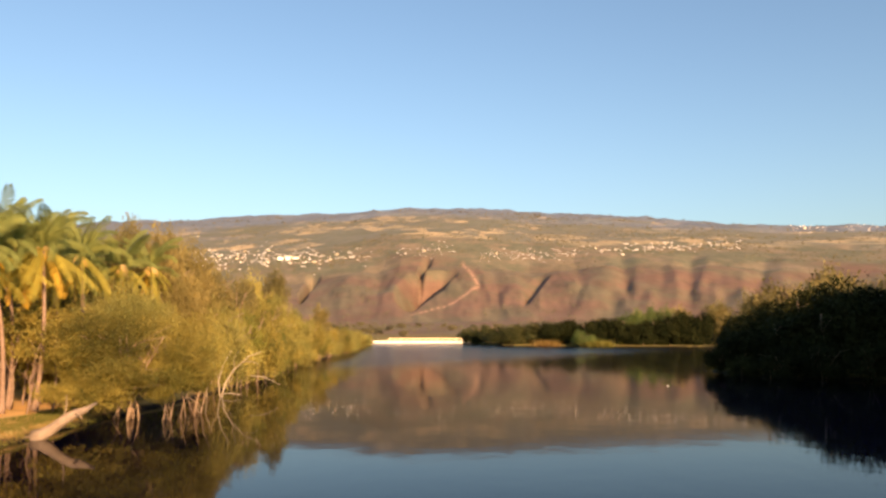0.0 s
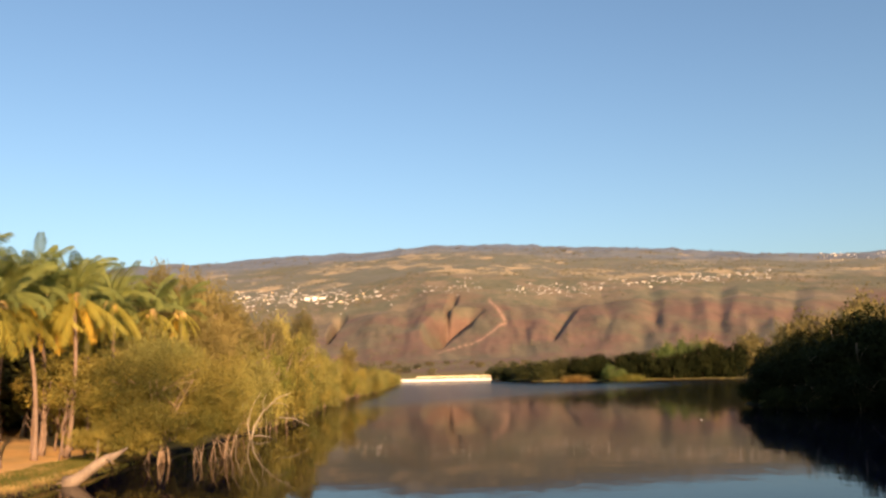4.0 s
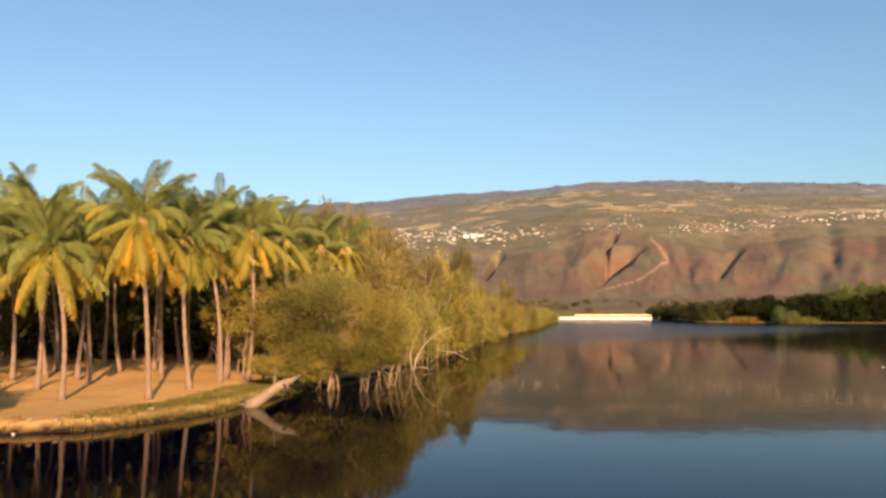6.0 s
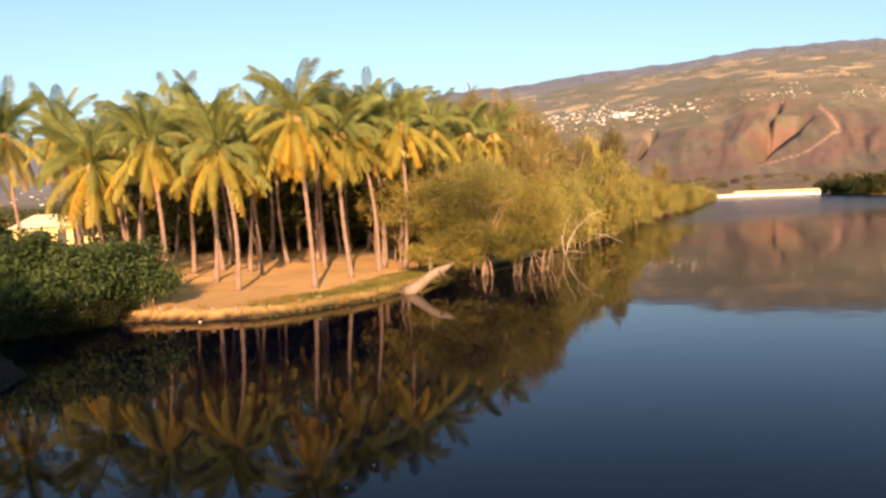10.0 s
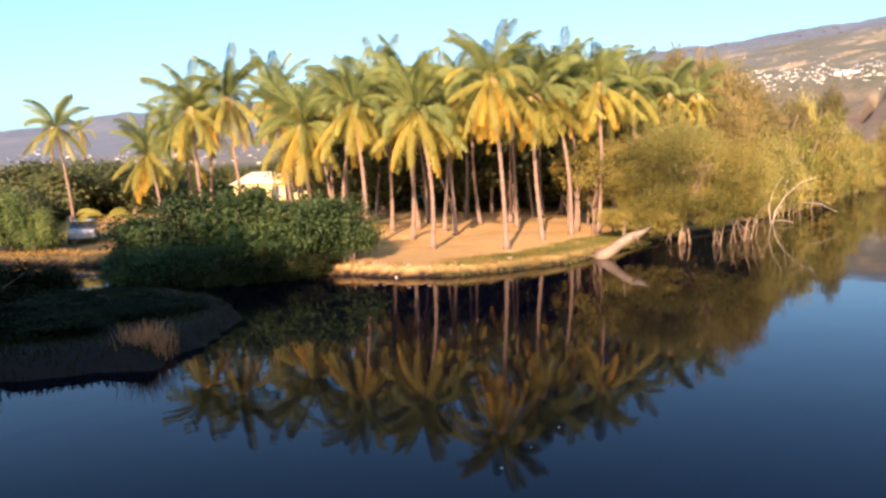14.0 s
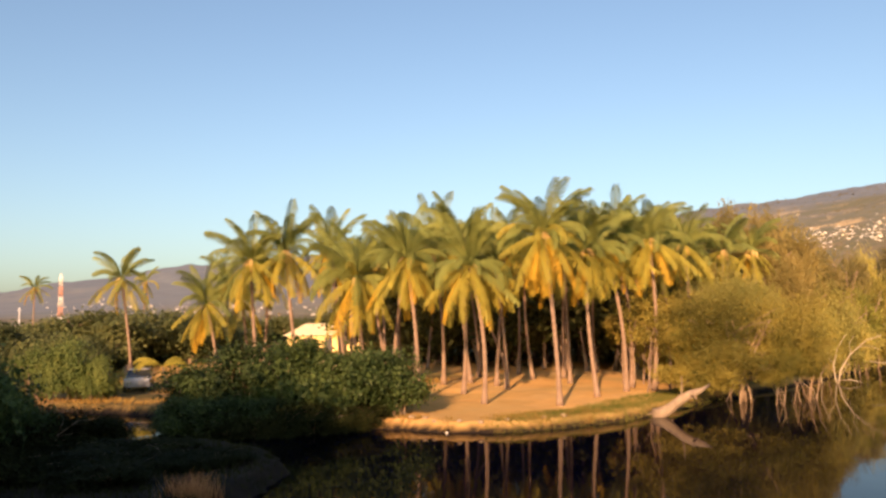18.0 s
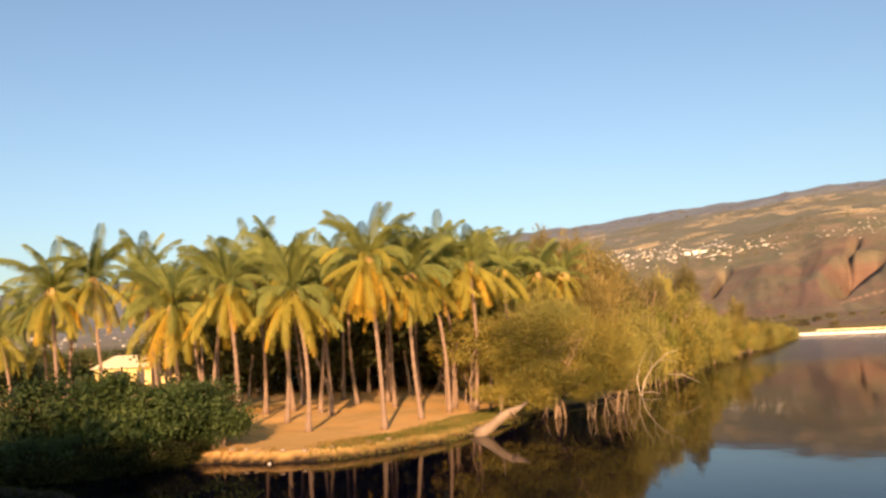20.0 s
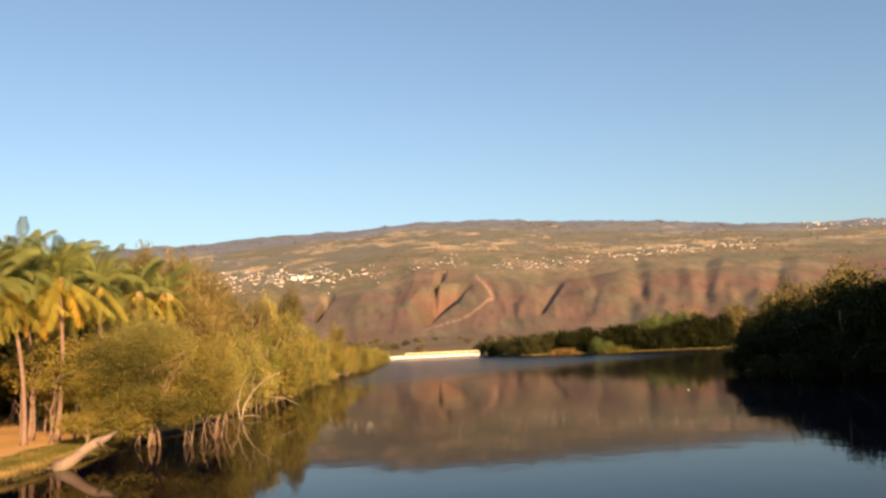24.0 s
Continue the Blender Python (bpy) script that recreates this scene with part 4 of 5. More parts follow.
# the spit in the foreground shade; its lowest shrubs take shade-blackened leaves
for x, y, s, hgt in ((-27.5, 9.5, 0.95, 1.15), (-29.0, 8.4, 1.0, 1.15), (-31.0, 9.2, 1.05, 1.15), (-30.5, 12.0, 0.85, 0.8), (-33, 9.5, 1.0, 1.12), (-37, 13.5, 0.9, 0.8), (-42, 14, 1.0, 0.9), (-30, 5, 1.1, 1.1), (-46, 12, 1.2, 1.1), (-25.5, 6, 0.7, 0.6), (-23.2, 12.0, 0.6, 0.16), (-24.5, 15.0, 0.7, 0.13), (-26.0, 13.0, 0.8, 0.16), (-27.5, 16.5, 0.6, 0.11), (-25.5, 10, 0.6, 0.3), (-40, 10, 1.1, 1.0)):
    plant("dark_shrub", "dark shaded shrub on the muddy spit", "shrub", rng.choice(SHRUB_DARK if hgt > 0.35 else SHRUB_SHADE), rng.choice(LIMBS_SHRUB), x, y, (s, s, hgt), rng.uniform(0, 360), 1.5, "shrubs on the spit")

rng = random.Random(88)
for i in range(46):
    # low growth that covers the spit, leaves blackened to read as shade
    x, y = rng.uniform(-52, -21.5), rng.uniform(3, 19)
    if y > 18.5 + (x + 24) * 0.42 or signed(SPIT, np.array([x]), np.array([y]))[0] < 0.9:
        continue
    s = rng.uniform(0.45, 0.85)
    plant("low_shrub", "low shrub on the spit, deep shade put into its leaves", "shrub", rng.choice(SHRUB_SHADE), rng.choice(LIMBS_SHRUB), x, y, (s * 1.2, s * 1.2, s * (0.22 if x > -29 else 0.6)), rng.uniform(0, 360), 1.3, "shrubs on the spit")
# the shaded right bank, its shade put into near-black leaves
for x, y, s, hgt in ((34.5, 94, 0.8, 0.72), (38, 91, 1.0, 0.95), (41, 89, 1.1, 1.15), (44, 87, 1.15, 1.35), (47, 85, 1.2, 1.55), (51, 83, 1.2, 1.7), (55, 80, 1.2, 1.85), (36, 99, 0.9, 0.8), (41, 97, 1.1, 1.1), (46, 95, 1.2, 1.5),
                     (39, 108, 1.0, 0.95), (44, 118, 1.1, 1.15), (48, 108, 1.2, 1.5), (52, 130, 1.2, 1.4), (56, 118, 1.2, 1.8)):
    plant("bank_tree", "dense tree on the shaded bank, shade put into its leaves", "tree", rng.choice(TREE_SHADE), rng.choice(LIMBS_TREE), x, y, (s, s, hgt), rng.uniform(0, 360), 3.2, "trees on the shaded bank")
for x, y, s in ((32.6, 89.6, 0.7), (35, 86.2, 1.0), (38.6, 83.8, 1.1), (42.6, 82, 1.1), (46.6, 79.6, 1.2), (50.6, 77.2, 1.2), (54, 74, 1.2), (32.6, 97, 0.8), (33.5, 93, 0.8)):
    plant("waterside_shrub", "shrub overhanging the water edge, shade put into its leaves", "shrub", rng.choice(SHRUB_SHADE), rng.choice(LIMBS_SHRUB), x, y, (s, s, s), rng.uniform(0, 360), 1.3, "shrubs on the shaded bank")
for i in range(30):
    # low wood round the bay beside the weir, shade painted into most leaves
    k = i / 29
    x, y = 9 + 66 * k + rng.uniform(-1, 1), float(np.interp(9 + 66 * k, [9, 20, 36, 52, 75], [274, 251, 244, 239, 232])) + rng.uniform(0, 4)
    s = rng.uniform(0.75, 1.05)
    plant("bank_tree", "low tree in the shade-darkened wood at the far bay", "tree", rng.choice(TREE_FAR if k < 0.3 else TREE_SHADE), rng.choice(LIMBS_TREE), x, y, (s * 1.2, s * 1.2, s * (1.0 + 0.75 * k ** 1.4)), rng.uniform(0, 360), 2.4, "trees round the far bay")
for x, y, s, hgt in ((40, 238.5, 1.2, 1.3), (43, 239, 0.9, 0.9), (57, 243, 1.5, 3.0), (61, 242, 1.4, 3.3), (53, 243, 1.3, 2.4), (66, 243, 1.4, 3.0)):
    plant("round_bush", "leafy green tree catching the last sun by the bay", "tree", rng.choice(SHRUB_MID), rng.choice(LIMBS_SHRUB), x, y, (s, s, hgt), rng.uniform(0, 360), 1.6, "sunlit trees by the bay")
TREE_DRY = [leaves_mesh("crown", M_SCRUB, (3.6, 3.6, 3.0), 16, 3500, 0.5, 195 + k, low=-0.8) for k in range(2)]
for i in range(60):
    q = math.radians(rng.uniform(-9, 12))
    d = rng.uniform(300, 640)
    s = rng.uniform(0.35, 0.85)
    plant("far_tree", "low dry tree on the plain below the cliff", "tree", rng.choice(TREE_DRY), rng.choice(LIMBS_TREE), -math.sin(q) * d, math.cos(q) * d, (s * 1.3, s * 1.3, s * 0.8), rng.uniform(0, 360), 3.0, "trees below the cliff")
TREE_LIT = [leaves_mesh("crown", M_LEAF_BROWN, (3.6, 3.6, 3.0), 20, 8000, 0.36, 190 + k, low=-0.8) for k in range(2)]
for x, y, s in ((58, 100, 1.5), (53, 106, 1.35), (64, 94, 1.6), (60, 128, 1.6), (66, 140, 1.8), (56, 140, 1.5), (72, 122, 1.9), (80, 240, 1.5), (64, 248, 1.2), (90, 236, 1.6), (48, 250, 0.95), (55, 249, 1.1), (60, 251, 1.25), (70, 246, 1.35)):
    plant("bank_tree", "sunlit brownish tree rising behind the shaded bank", "tree", rng.choice(TREE_LIT), rng.choice(LIMBS_TREE), x, y, (s, s, s * 1.3), rng.uniform(0, 360), 3.2, "sunlit trees behind the bank")
# tall trees added out of view, sunward, to shade right bank and spit
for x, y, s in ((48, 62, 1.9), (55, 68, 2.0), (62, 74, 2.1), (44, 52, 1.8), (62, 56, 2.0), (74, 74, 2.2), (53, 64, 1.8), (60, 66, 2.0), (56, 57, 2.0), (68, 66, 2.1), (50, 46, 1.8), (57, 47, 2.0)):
    plant("added_shade_tree", "tall unseen tree added to cast shade", "tree", rng.choice(TREE_SHADE), rng.choice(LIMBS_TREE), x, y, (s, s, s * 1.45), rng.uniform(0, 360), 3.2, "tall trees on the shaded bank")
# unseen row added behind the camera, tallest where more shade is wanted
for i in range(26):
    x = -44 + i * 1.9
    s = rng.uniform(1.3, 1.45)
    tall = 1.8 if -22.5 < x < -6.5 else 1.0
    plant("added_shade_tree", "tall unseen tree added to cast shade", "tree", rng.choice(TREE_SHADE), rng.choice(LIMBS_TREE), x, -13 - rng.uniform(0, 6) + 0.12 * x, (s * 1.1, s * 1.1, s * tall), rng.uniform(0, 360), 3.2, "trees behind the lake")


# ---- grass and reeds ----
def blades(name, mat, points, height, width, seed, lean=0.35):
    rng = np.random.default_rng(seed)
    p = np.asarray(points, dtype=float)
    n = len(p)
    q = rng.uniform(0, math.tau, n)
    h = height * rng.uniform(0.5, 1.25, n)
    tip = p + np.column_stack([np.cos(q) * h * lean * rng.uniform(0, 1, n), np.sin(q) * h * lean * rng.uniform(0, 1, n), h])
    s = np.column_stack([-np.sin(q), np.cos(q), 0 * q]) * width
    mid = p * 0.5 + tip * 0.5 + np.column_stack([0 * q, 0 * q, 0.1 * h])
    verts = np.stack([p - s, p + s, mid + s * 0.7, mid - s * 0.7, tip - s * 0.1, tip + s * 0.1], 1).reshape(-1, 3)
    k = np.arange(n)[:, None] * 6
    faces = np.concatenate([k + [0, 1, 2, 3], k + [3, 2, 5, 4]])
    return mesh_np(name, verts, faces, mat)


def scatter(xs, ys, n, seed, keep):
    rng = np.random.default_rng(seed)
    x, y = rng.uniform(*xs, n), rng.uniform(*ys, n)
    z, sd, _, _ = ground_z(x, y)
    ok = keep(x, y, sd, z)
    return np.column_stack([x, y, z - 0.03])[ok]


tagged(new("dry_grass", blades("dry_grass", M_GRASS_DRY, scatter((-34, -19), (26, 36), 26000, 1, lambda x, y, sd, z: (sd > 0.1) & (sd < 2.6) & (fbm(x * 0.8, y * 0.8, 3, 2) > 0.45)), 0.16, 0.012, 2)),
       "short dry grass along the sandy bank", "grass", kind="stuff")
tagged(new("green_grass", blades("green_grass", M_GRASS, scatter((-24, -16), (29, 48), 30000, 3, lambda x, y, sd, z: (sd > -0.1) & (sd < 3.0) & (x > -22.5 + 0.1 * sd)), 0.15, 0.012, 4)),
       "green grass strip at the water's edge", "grass", kind="stuff")
# spit blades use the near-black leaf colour, which carries the shade
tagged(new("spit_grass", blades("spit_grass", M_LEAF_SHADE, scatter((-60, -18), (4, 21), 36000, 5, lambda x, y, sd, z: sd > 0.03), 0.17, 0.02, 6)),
       "rank grass on the muddy spit, blades blackened for shade", "grass", kind="stuff")
tagged(new("inlet_grass", blades("inlet_grass", M_GRASS_DRY, scatter((-75, -36), (23, 45), 26000, 15, lambda x, y, sd, z: (sd > 0.2) & (fbm(x * 0.4, y * 0.4, 3, 2) > 0.42)), 0.2, 0.02, 7)),
       "dry grass on the inlet bank", "grass", kind="stuff")
rng = np.random.default_rng(9)
pts = np.column_stack([rng.normal(-19.6, 0.3, 560), rng.normal(12.7, 0.3, 560), np.full(560, 0.05)])
tagged(new("dry_reeds", blades("dry_reeds", M_REED_RED, pts, 0.8, 0.012, 10, 0.9)), "tuft of dry reddish reeds at the spit's tip", "reeds")
for cx, cy, name_, mat_, label_ in ((30.0, 240.5, "dry_reeds", M_GRASS_DRY, "low brown reeds in the shallows"), (44.5, 236.0, "green_reeds", M_GRASS, "bright green waterside reeds")):
    pts = np.column_stack([rng.normal(cx, 1.9, 700), rng.normal(cy, 0.8, 700), np.full(700, 0.0)])
    tagged(new(name_, blades(name_, mat_, pts, 1.7, 0.05, 10, 0.5)), label_, "reeds")


# ---- built things ----
def house(x, y, z, sx, sy, h, turn, wall, roof, flat, label, group="houses on the slope"):
    t = thing("house", label, "house", x, y, z, turn, group)
    bm = bmesh.new()
    box(bm, 0, 0, h / 2 - 1.5, sx, sy, h + 3)
    part("wall", bm, wall, t)
    bm = bmesh.new()
    if flat:
        box(bm, 0, 0, h + 0.15, sx + 0.6, sy + 0.6, 0.3)
    else:
        u, v, k = sx / 2 + 0.5, sy / 2 + 0.5, min(sx, sy) * 0.22
        vs = [bm.verts.new(p) for p in ((-u, -v, h), (u, -v, h), (u, v, h), (-u, v, h), (-u * 0.5, 0, h + k), (u * 0.5, 0, h + k))]
        for f in ((0, 1, 5, 4), (1, 2, 5), (2, 3, 4, 5), (3, 0, 4), (3, 2, 1, 0)):
            bm.faces.new([vs[i] for i in f])
    part("roof", bm, roof, t)
    return t


def on_slope(az, el):
    """The place on the mountain that is seen at a bearing and an elevation."""
    r = np.linspace(700, 4300, 700)
    x, y = -np.sin(math.radians(az)) * r, np.cos(math.radians(az)) * r
    z = ground_z(x, y)[0]
    e = np.maximum.accumulate(np.degrees(np.arctan2(z - 5, r)))
    i = min(int(np.searchsorted(e, el)), 699)
    return float(x[i]), float(y[i]), float(z[i])


rng = random.Random(33)
TOWNS = ((12.0, 17.5, 4.3, 5.3, 190), (8.5, 12.5, 4.4, 5.3, 120), (5.0, 9.0, 4.5, 5.4, 60), (-1.0, 3.5, 5.1, 5.8, 50), (-9.0, -2.5, 4.8, 5.5, 120), (-20.0, -12.5, 5.2, 5.8, 110), (-12.5, -9.0, 5.1, 5.5, 25), (-29.0, -23.0, 6.0, 6.8, 110),
         (20.0, 40.0, 2.5, 4.0, 14), (52.0, 66.0, 0.5, 1.5, 110), (44.0, 58.0, 0.45, 1.2, 60))
FAR_BOXES = []
for a0, a1, e0, e1, count in TOWNS:
    for i in range(count):
        az = rng.uniform(a0, a1)
        x, y, z = on_slope(az, rng.uniform(e0, e1) if rng.random() < 0.5 else rng.gauss((e0 + e1) / 2, (e1 - e0) * 0.4))
        w = rng.choice((2.8, 3.4, 4.0, 5.0, 6.0, 8)) * (0.7 if -9 < az < 5 else 1.0) * (0.45 + math.hypot(x, y) / 4200) * (0.85 if az > 45 else 0.78)
        dims = (w, w * rng.uniform(0.55, 0.9), w * rng.uniform(0.16, 0.27), rng.uniform(-40, 40))
        if i % 5 < (1 if -9 < az < 5 else 2):
            house(x, y, z, *dims, rng.choice((M_HOUSE, M_HOUSE, M_HOUSE, M_CREAM)), rng.choice((M_HOUSE, M_ROOF, M_ROOF_RED, M_HOUSE)), rng.random() < 0.5, "small pale house on the mountain slope")
        else:
            FAR_BOXES.append((x, y, z, *dims))
fv, ff = [], []
for x, y, z, u, v, h, turn in FAR_BOXES:
    k, c, s = len(fv), math.cos(radians(turn)), math.sin(radians(turn))
    for p, q in ((-u, -v), (u, -v), (u, v), (-u, v)):
        for zz in (z - 2, z + h):
            fv.append((x + (p * c - q * s) / 2, y + (p * s + q * c) / 2, zz))
    ff.extend([(k, k + 2, k + 3, k + 1), (k + 2, k + 4, k + 5, k + 3), (k + 4, k + 6, k + 7, k + 5), (k + 6, k, k + 1, k + 7), (k + 1, k + 3, k + 5, k + 7)])
tagged(new("far_houses", mesh_np("far_houses", fv, ff, M_HOUSE)), "scatter of tiny pale houses on the slope", "houses", kind="stuff")
x, y, z = on_slope(10.7, 4.75)
rr = math.hypot(x, y)
for u, w_, h_ in ((-0.009, 0.0065, 0.0016), (0.0, 0.0055, 0.0024), (0.0095, 0.007, 0.0016)):
    house(x + u * rr, y, z, rr * w_, 24, rr * h_, 8, M_WHITE, M_WHITE, True, "white apartment block on the slope", "apartment blocks")

# yellow house behind the grove
YH = house(-85.6, 76.4, gz(-85.6, 76.4), 10.5, 7.0, 2.2, 48, M_YELLOW_WALL, M_CREAM, False, "single-storey yellow house with a low pale hipped roof", "houses by the lake")
for i, (u, w_, h_, z_) in enumerate(((-2.4, 1.1, 1.0, 1.4), (0.2, 1.0, 1.9, 0.95), (2.5, 1.1, 1.0, 1.4))):
    bm = bmesh.new()
    box(bm, u, -3.52, z_, w_, 0.06, h_)
    part("door" if i == 1 else "window", bm, M_DARK, YH)

# white weir bridge across the end of the lake
WEIR = thing("weir_bridge", "low white concrete weir bridge across the lake's far end", "bridge", -8.8, 272, 0, 0)
bm = bmesh.new()
box(bm, 0, 0, 0.72, 30.5, 2.5, 0.9, 0.04)
part("deck", bm, M_WHITE, WEIR)
bm = bmesh.new()
box(bm, 3.0, -1.1, 1.82, 24.0, 0.25, 0.42, 0.03)
part("parapet", bm, M_CREAM, WEIR)
for i in range(13):
    bm = bmesh.new()
    box(bm, -9 + i * 2.0, -1.1, 1.4, 0.3, 0.28, 0.44)
    part("post", bm, M_STEEL, WEIR)
for i in range(7):
    bm = bmesh.new()
    box(bm, -14.4 + i * 4.8, 0.2, -0.2, 0.6, 1.9, 0.9, 0.04)
    part("pier", bm, M_STONE, WEIR)

# red and white mast, red tank, poles on the plain
d = 330.0
q = radians(65.1)
MAST = thing("radio_mast", "red and white lattice radio mast", "mast", -math.sin(q) * d, math.cos(q) * d, gz(-math.sin(q) * d, math.cos(q) * d))
for k in range(6):
    w0, w1 = 0.8 - 0.07 * k, 0.73 - 0.07 * k
    z0, z1 = k * 3.7, k * 3.7 + 3.7
    paint = M_WHITE if k % 2 else M_MAST_RED
    for u, v in ((-1, -1), (1, -1), (1, 1), (-1, 1)):
        bm = bmesh.new()
        tube(bm, [(u * w0, v * w0, z0), (u * w1, v * w1, z1)], [0.075, 0.075], 5)
        part("leg", bm, paint, MAST)
    for (u, v), (s, t) in (((-1, -1), (1, -1)), ((1, -1), (1, 1)), ((1, 1), (-1, 1)), ((-1, 1), (-1, -1))):
        for p0, p1 in (((u * w0, v * w0, z0), (s * w1, t * w1, z1)), ((s * w0, t * w0, z0), (u * w1, v * w1, z1))):
            bm = bmesh.new()
            tube(bm, [p0, p1], [0.045, 0.045], 4)
            part("brace", bm, paint, MAST)
bm = bmesh.new()
tube(bm, [(0, 0, 19.5), (0, 0, 23.0)], [0.4, 0.4], 10)
part("antenna_drum", bm, M_WHITE, MAST)
q, d = radians(71.0), 240.0
TANK = thing("red_shed", "bright orange-red shed on the far plain", "shed", -math.sin(q) * d, math.cos(q) * d, gz(-math.sin(q) * d, math.cos(q) * d), 71)
bm = bmesh.new()
box(bm, 0, 0, 3.7, 4.3, 4.3, 7.8, 0.08)
part("wall", bm, M_RED, TANK)
bm = bmesh.new()
box(bm, 0, 0, 7.75, 4.6, 4.6, 0.25)
part("roof", bm, M_ROOF_RED, TANK)
for az_, d, h in ((69.2, 250, 11.5), (67.4, 260, 9.5)):
    q = radians(az_)
    t = thing("utility_pole", "thin grey utility pole on the plain", "pole", -math.sin(q) * d, math.cos(q) * d, gz(-math.sin(q) * d, math.cos(q) * d), group="utility poles")
    bm = bmesh.new()
    tube(bm, [(0, 0, -0.3), (0, 0, h)], [0.22, 0.14], 8)
    part("shaft", bm, M_STEEL, t)
    bm = bmesh.new()
    box(bm, 0, 0, h - 0.8, 2.2, 0.16, 0.16)
    part("crossarm", bm, M_STEEL, t)


def car(x, y, turn):
    t = thing("car", "silver-grey hatchback parked on the lake shore", "car", x, y, gz(x, y), turn)
    bm = bmesh.new()
    prof = [(-2.0, 0.35), (-2.05, 0.75), (-1.95, 0.95), (-0.95, 1.0), (2.0, 0.98), (2.05, 0.6), (2.0, 0.35)]
    for s in (-0.84, 0.84):
        bm.faces.new([bm.verts.new((u, s, w)) for u, w in prof])
    vs = list(bm.verts)
    n = len(prof)
    for k in range(n):
        bm.faces.new((vs[k], vs[(k + 1) % n], vs[n + (k + 1) % n], vs[n + k]))
    bmesh.ops.recalc_face_normals(bm, faces=bm.faces)
    bmesh.ops.bevel(bm, geom=list(bm.edges), offset=0.06, segments=2, affect="EDGES")
    body = part("body", bm, M_CAR, t)
    lo = [(-1.0, -0.8, 0.98), (1.85, -0.8, 0.97), (1.85, 0.8, 0.97), (-1.0, 0.8, 0.98)]
    hi = [(-0.25, -0.66, 1.42), (1.4, -0.66, 1.42), (1.4, 0.66, 1.42), (-0.25, 0.66, 1.42)]
    for k, name_ in enumerate(("side_window", "rear_window", "side_window", "windscreen")):
        bm = bmesh.new()
        n = (k + 1) % 4
        outer = [Vector(p) for p in (lo[k], lo[n], hi[n], hi[k])]
        inner = [p.lerp(Vector((0.4, 0, 0.9)), 0.05) for p in outer]
        a_, b_ = [bm.verts.new(p) for p in outer], [bm.verts.new(p) for p in inner]
        bm.faces.new(a_)
        bm.faces.new(b_[::-1])
        for q in range(4):
            bm.faces.new((a_[q], b_[q], b_[(q + 1) % 4], a_[(q + 1) % 4]))
        part(name_, bm, M_GLASS, t)
    bm = bmesh.new()
    box(bm, 0.57, 0, 1.44, 1.72, 1.36, 0.06, 0.02)
    part("roof", bm, M_CAR, t)
    for u in (-1.3, 1.25):
        for s in (-0.8, 0.8):
            bm = bmesh.new()
            bmesh.ops.create_cone(bm, cap_ends=True, segments=18, radius1=0.32, radius2=0.32, depth=0.2, matrix=pose(u, s, 0.32, 90, 0, 0))
            w = part("wheel", bm, M_RUBBER, t)
            bm = bmesh.new()
            bmesh.ops.create_cone(bm, cap_ends=True, segments=14, radius1=0.19, radius2=0.17, depth=0.22, matrix=pose(u, s, 0.32, 90, 0, 0))
            part("rim", bm, M_STEEL, w)
    for s in (-0.6, 0.6):
        bm = bmesh.new()
        box(bm, -2.02, s, 0.78, 0.08, 0.34, 0.14, 0.02)
        part("headlight", bm, M_WHITE, body)
    return t


car(-52.6, 29.9, 146)

# stones on the bank and pale scraps at the water's edge
rng = random.Random(4)
for i, (x, y) in enumerate(((-21.8, 30.0), (-20.9, 31.6), (-22.6, 29.2), (-23.4, 28.6), (-24.6, 28.3), (-20.5, 32.6), (-26.0, 28.4), (-33.2, 22.2), (-32.2, 21.9), (-25.4, 28.6))):
    bm = bmesh.new()
    bmesh.ops.create_icosphere(bm, subdivisions=2, radius=0.2)
    for v in bm.verts:
        v.co *= 0.75 + 0.5 * noise.noise(v.co * 4 + Vector((i * 3, 0, 0)))
        v.co.z *= 0.6
    ob = part("stone", bm, M_STONE)
    ob.matrix_basis = pose(x, y, max(gz(x, y), 0.0) + 0.04, 0, 0, i * 50) @ Matrix.Scale(rng.uniform(0.6, 1.4), 4)
    tagged(ob, "pale rounded stone on the muddy bank", "stone", "stones on the bank")
# white scraps for small pale specks, one ashore, the rest afloat
for x, y, s in ((-23.5, 27.85, 0.1), (19.6, 72.6, 0.1), (-7.3, 13.2, 0.03), (-7.2, 12.0, 0.025), (-7.1, 10.9, 0.03)):
    bm = bmesh.new()
    bmesh.ops.create_icosphere(bm, subdivisions=2, radius=s)
    for v in bm.verts:
        v.co *= 0.7 + 0.6 * noise.noise(v.co * 5)
        v.co.z *= 0.6
    ob = part("plastic_scrap", bm, M_WHITE)
    ob.matrix_basis = pose(x, y, max(0.04, gz(x, y) + 0.05))
    tagged(ob, "small crumpled white scrap at the water", "litter", "scraps of litter")


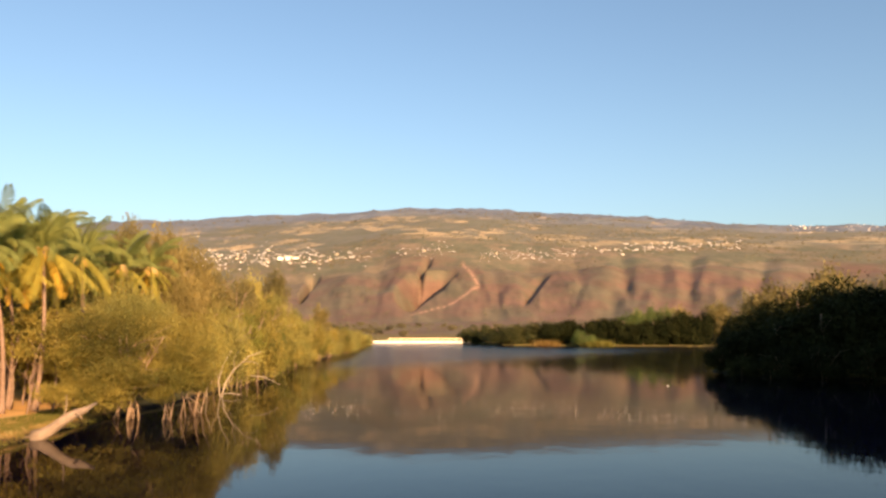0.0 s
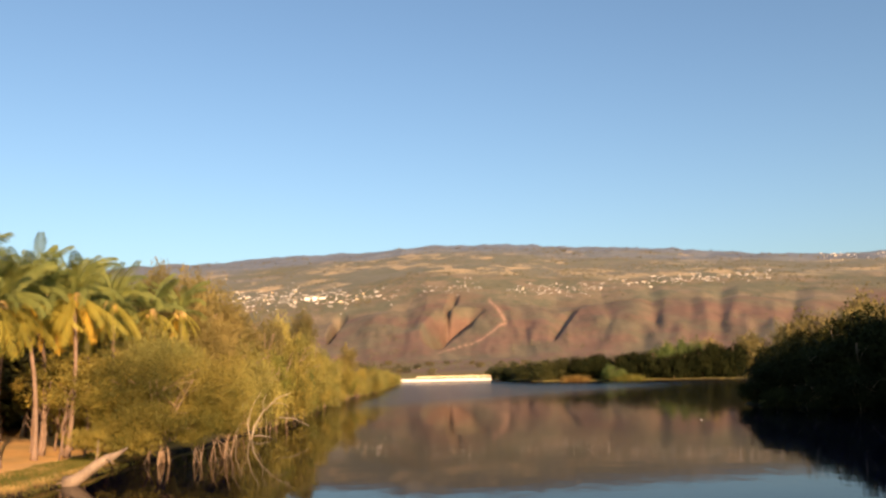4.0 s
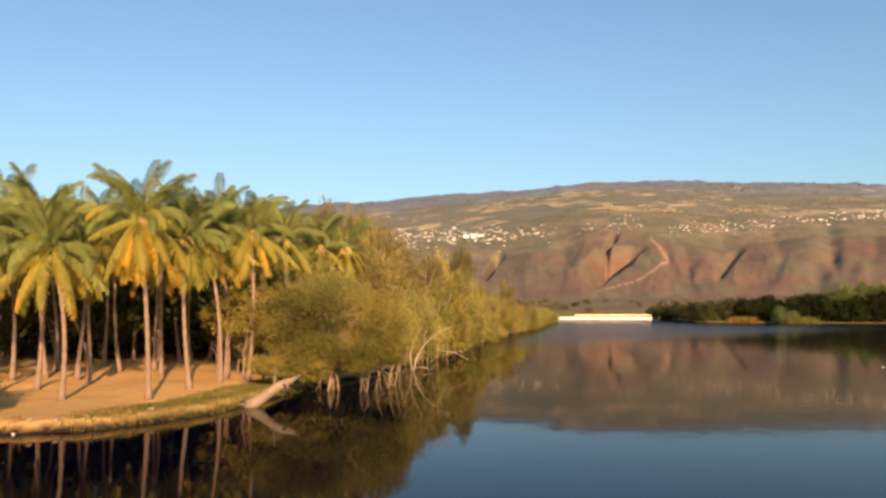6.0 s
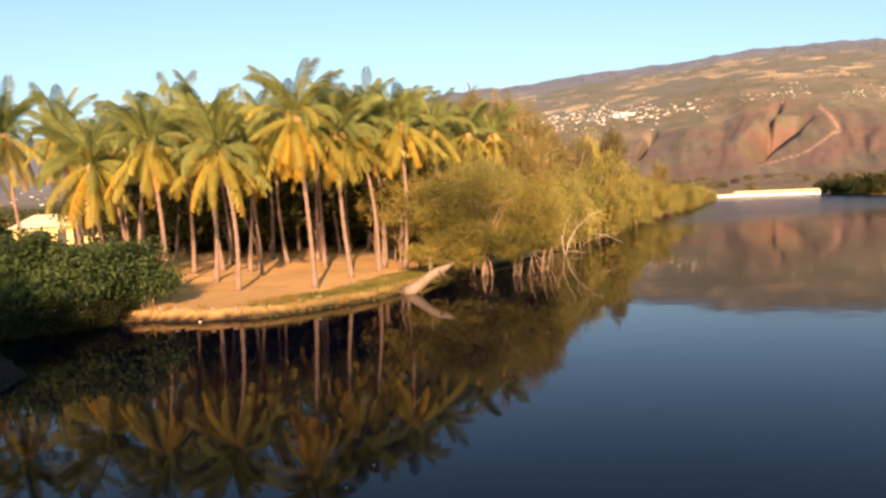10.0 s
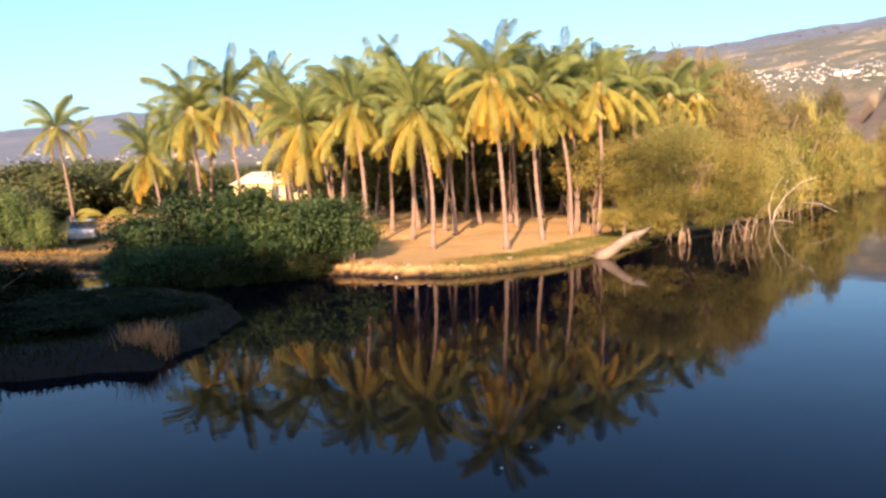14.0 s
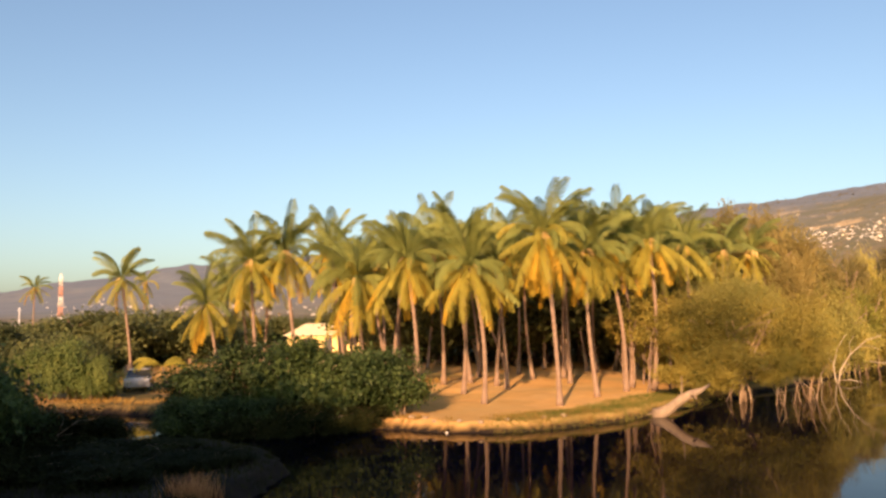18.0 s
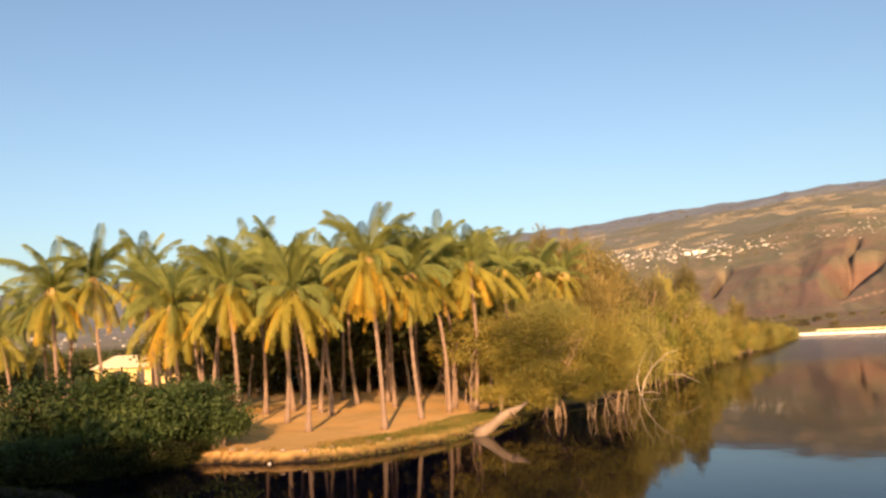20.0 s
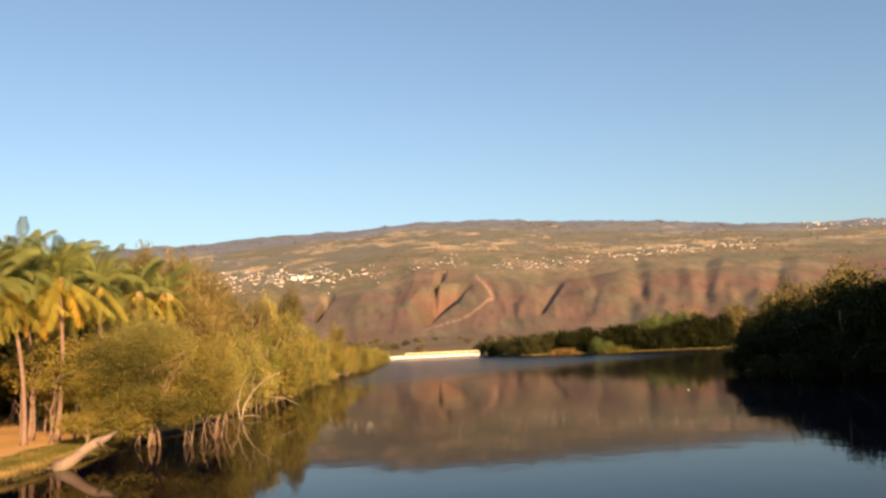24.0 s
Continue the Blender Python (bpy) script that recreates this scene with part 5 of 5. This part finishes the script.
# scrub and small trees over the mountain side, too many to count
def scrub():
    rng = np.random.default_rng(77)
    n = 38000
    az, r = rng.uniform(-34, 76, n), np.exp(rng.uniform(math.log(520), math.log(3900), n))
    x, y = -np.sin(np.radians(az)) * r, np.cos(np.radians(az)) * r
    keep = fbm(x * 0.008, y * 0.008, 4, 91) + rng.uniform(-0.13, 0.13, n) > 0.50 + 0.5 * (az > 36)
    az, r, x, y = az[keep], r[keep], x[keep], y[keep]
    z = ground_z(x, y)[0]
    s = rng.uniform(0.9, 3.0, len(x)) * np.where(r < 1400, 0.6, 0.55 + r / 2600)
    base = np.array([(1, 0, 0.1), (0.31, 0.95, 0.2), (-0.81, 0.59, 0.0), (-0.81, -0.59, 0.15), (0.31, -0.95, 0.05), (0.2, 0.1, 1.0), (-0.35, -0.1, 0.8)])
    tri = np.array([(0, 1, 5), (1, 2, 6), (1, 6, 5), (2, 3, 6), (3, 4, 5), (3, 5, 6), (4, 0, 5)])
    q = rng.uniform(0, math.tau, len(x))
    c, d = np.cos(q)[:, None], np.sin(q)[:, None]
    jit = base[None] * rng.uniform(0.7, 1.3, (len(x), len(base), 3))
    vx, vy = jit[..., 0] * c - jit[..., 1] * d, jit[..., 0] * d + jit[..., 1] * c
    verts = np.stack([x[:, None] + vx * s[:, None] * 1.3, y[:, None] + vy * s[:, None] * 1.3, z[:, None] - 0.3 * s[:, None] + jit[..., 2] * s[:, None]], -1).reshape(-1, 3)
    faces = (tri[None] + (np.arange(len(x)) * len(base))[:, None, None]).reshape(-1, 3)
    me = mesh_np("scrub", verts, faces, M_SCRUB, True)
    return tagged(new("scrub", me), "dry olive scrub scattered over the mountain side", "scrub", kind="stuff")


scrub()

# short fence posts by the car, and rough tufts along the sand's rim
for i, (x, y) in enumerate(((-64.6, 35.4), (-65.4, 36.0), (-66.2, 36.6))):
    t = thing("fence_post", "short weathered wooden fence post in dry grass", "post", x, y, gz(x, y), group="fence posts")
    bm = bmesh.new()
    tube(bm, [(0, 0, -0.2), (0.02, 0, 0.45), (0.03, 0, 0.9)], [0.08, 0.075, 0.06], 8)
    part("shaft", bm, M_PALE_WOOD, t)
rim = scatter((-29, -18.5), (26, 40), 9000, 31, lambda x, y, sd, z: (sd > 0.05) & (sd < 0.75) & (fbm(x * 1.6, y * 1.6, 3, 12) > 0.5))
tagged(new("rim_grass", blades("rim_grass", M_GRASS_DRY, rim, 0.3, 0.014, 32, 0.7)), "ragged dry grass tufts overhanging the bank", "grass", kind="stuff")
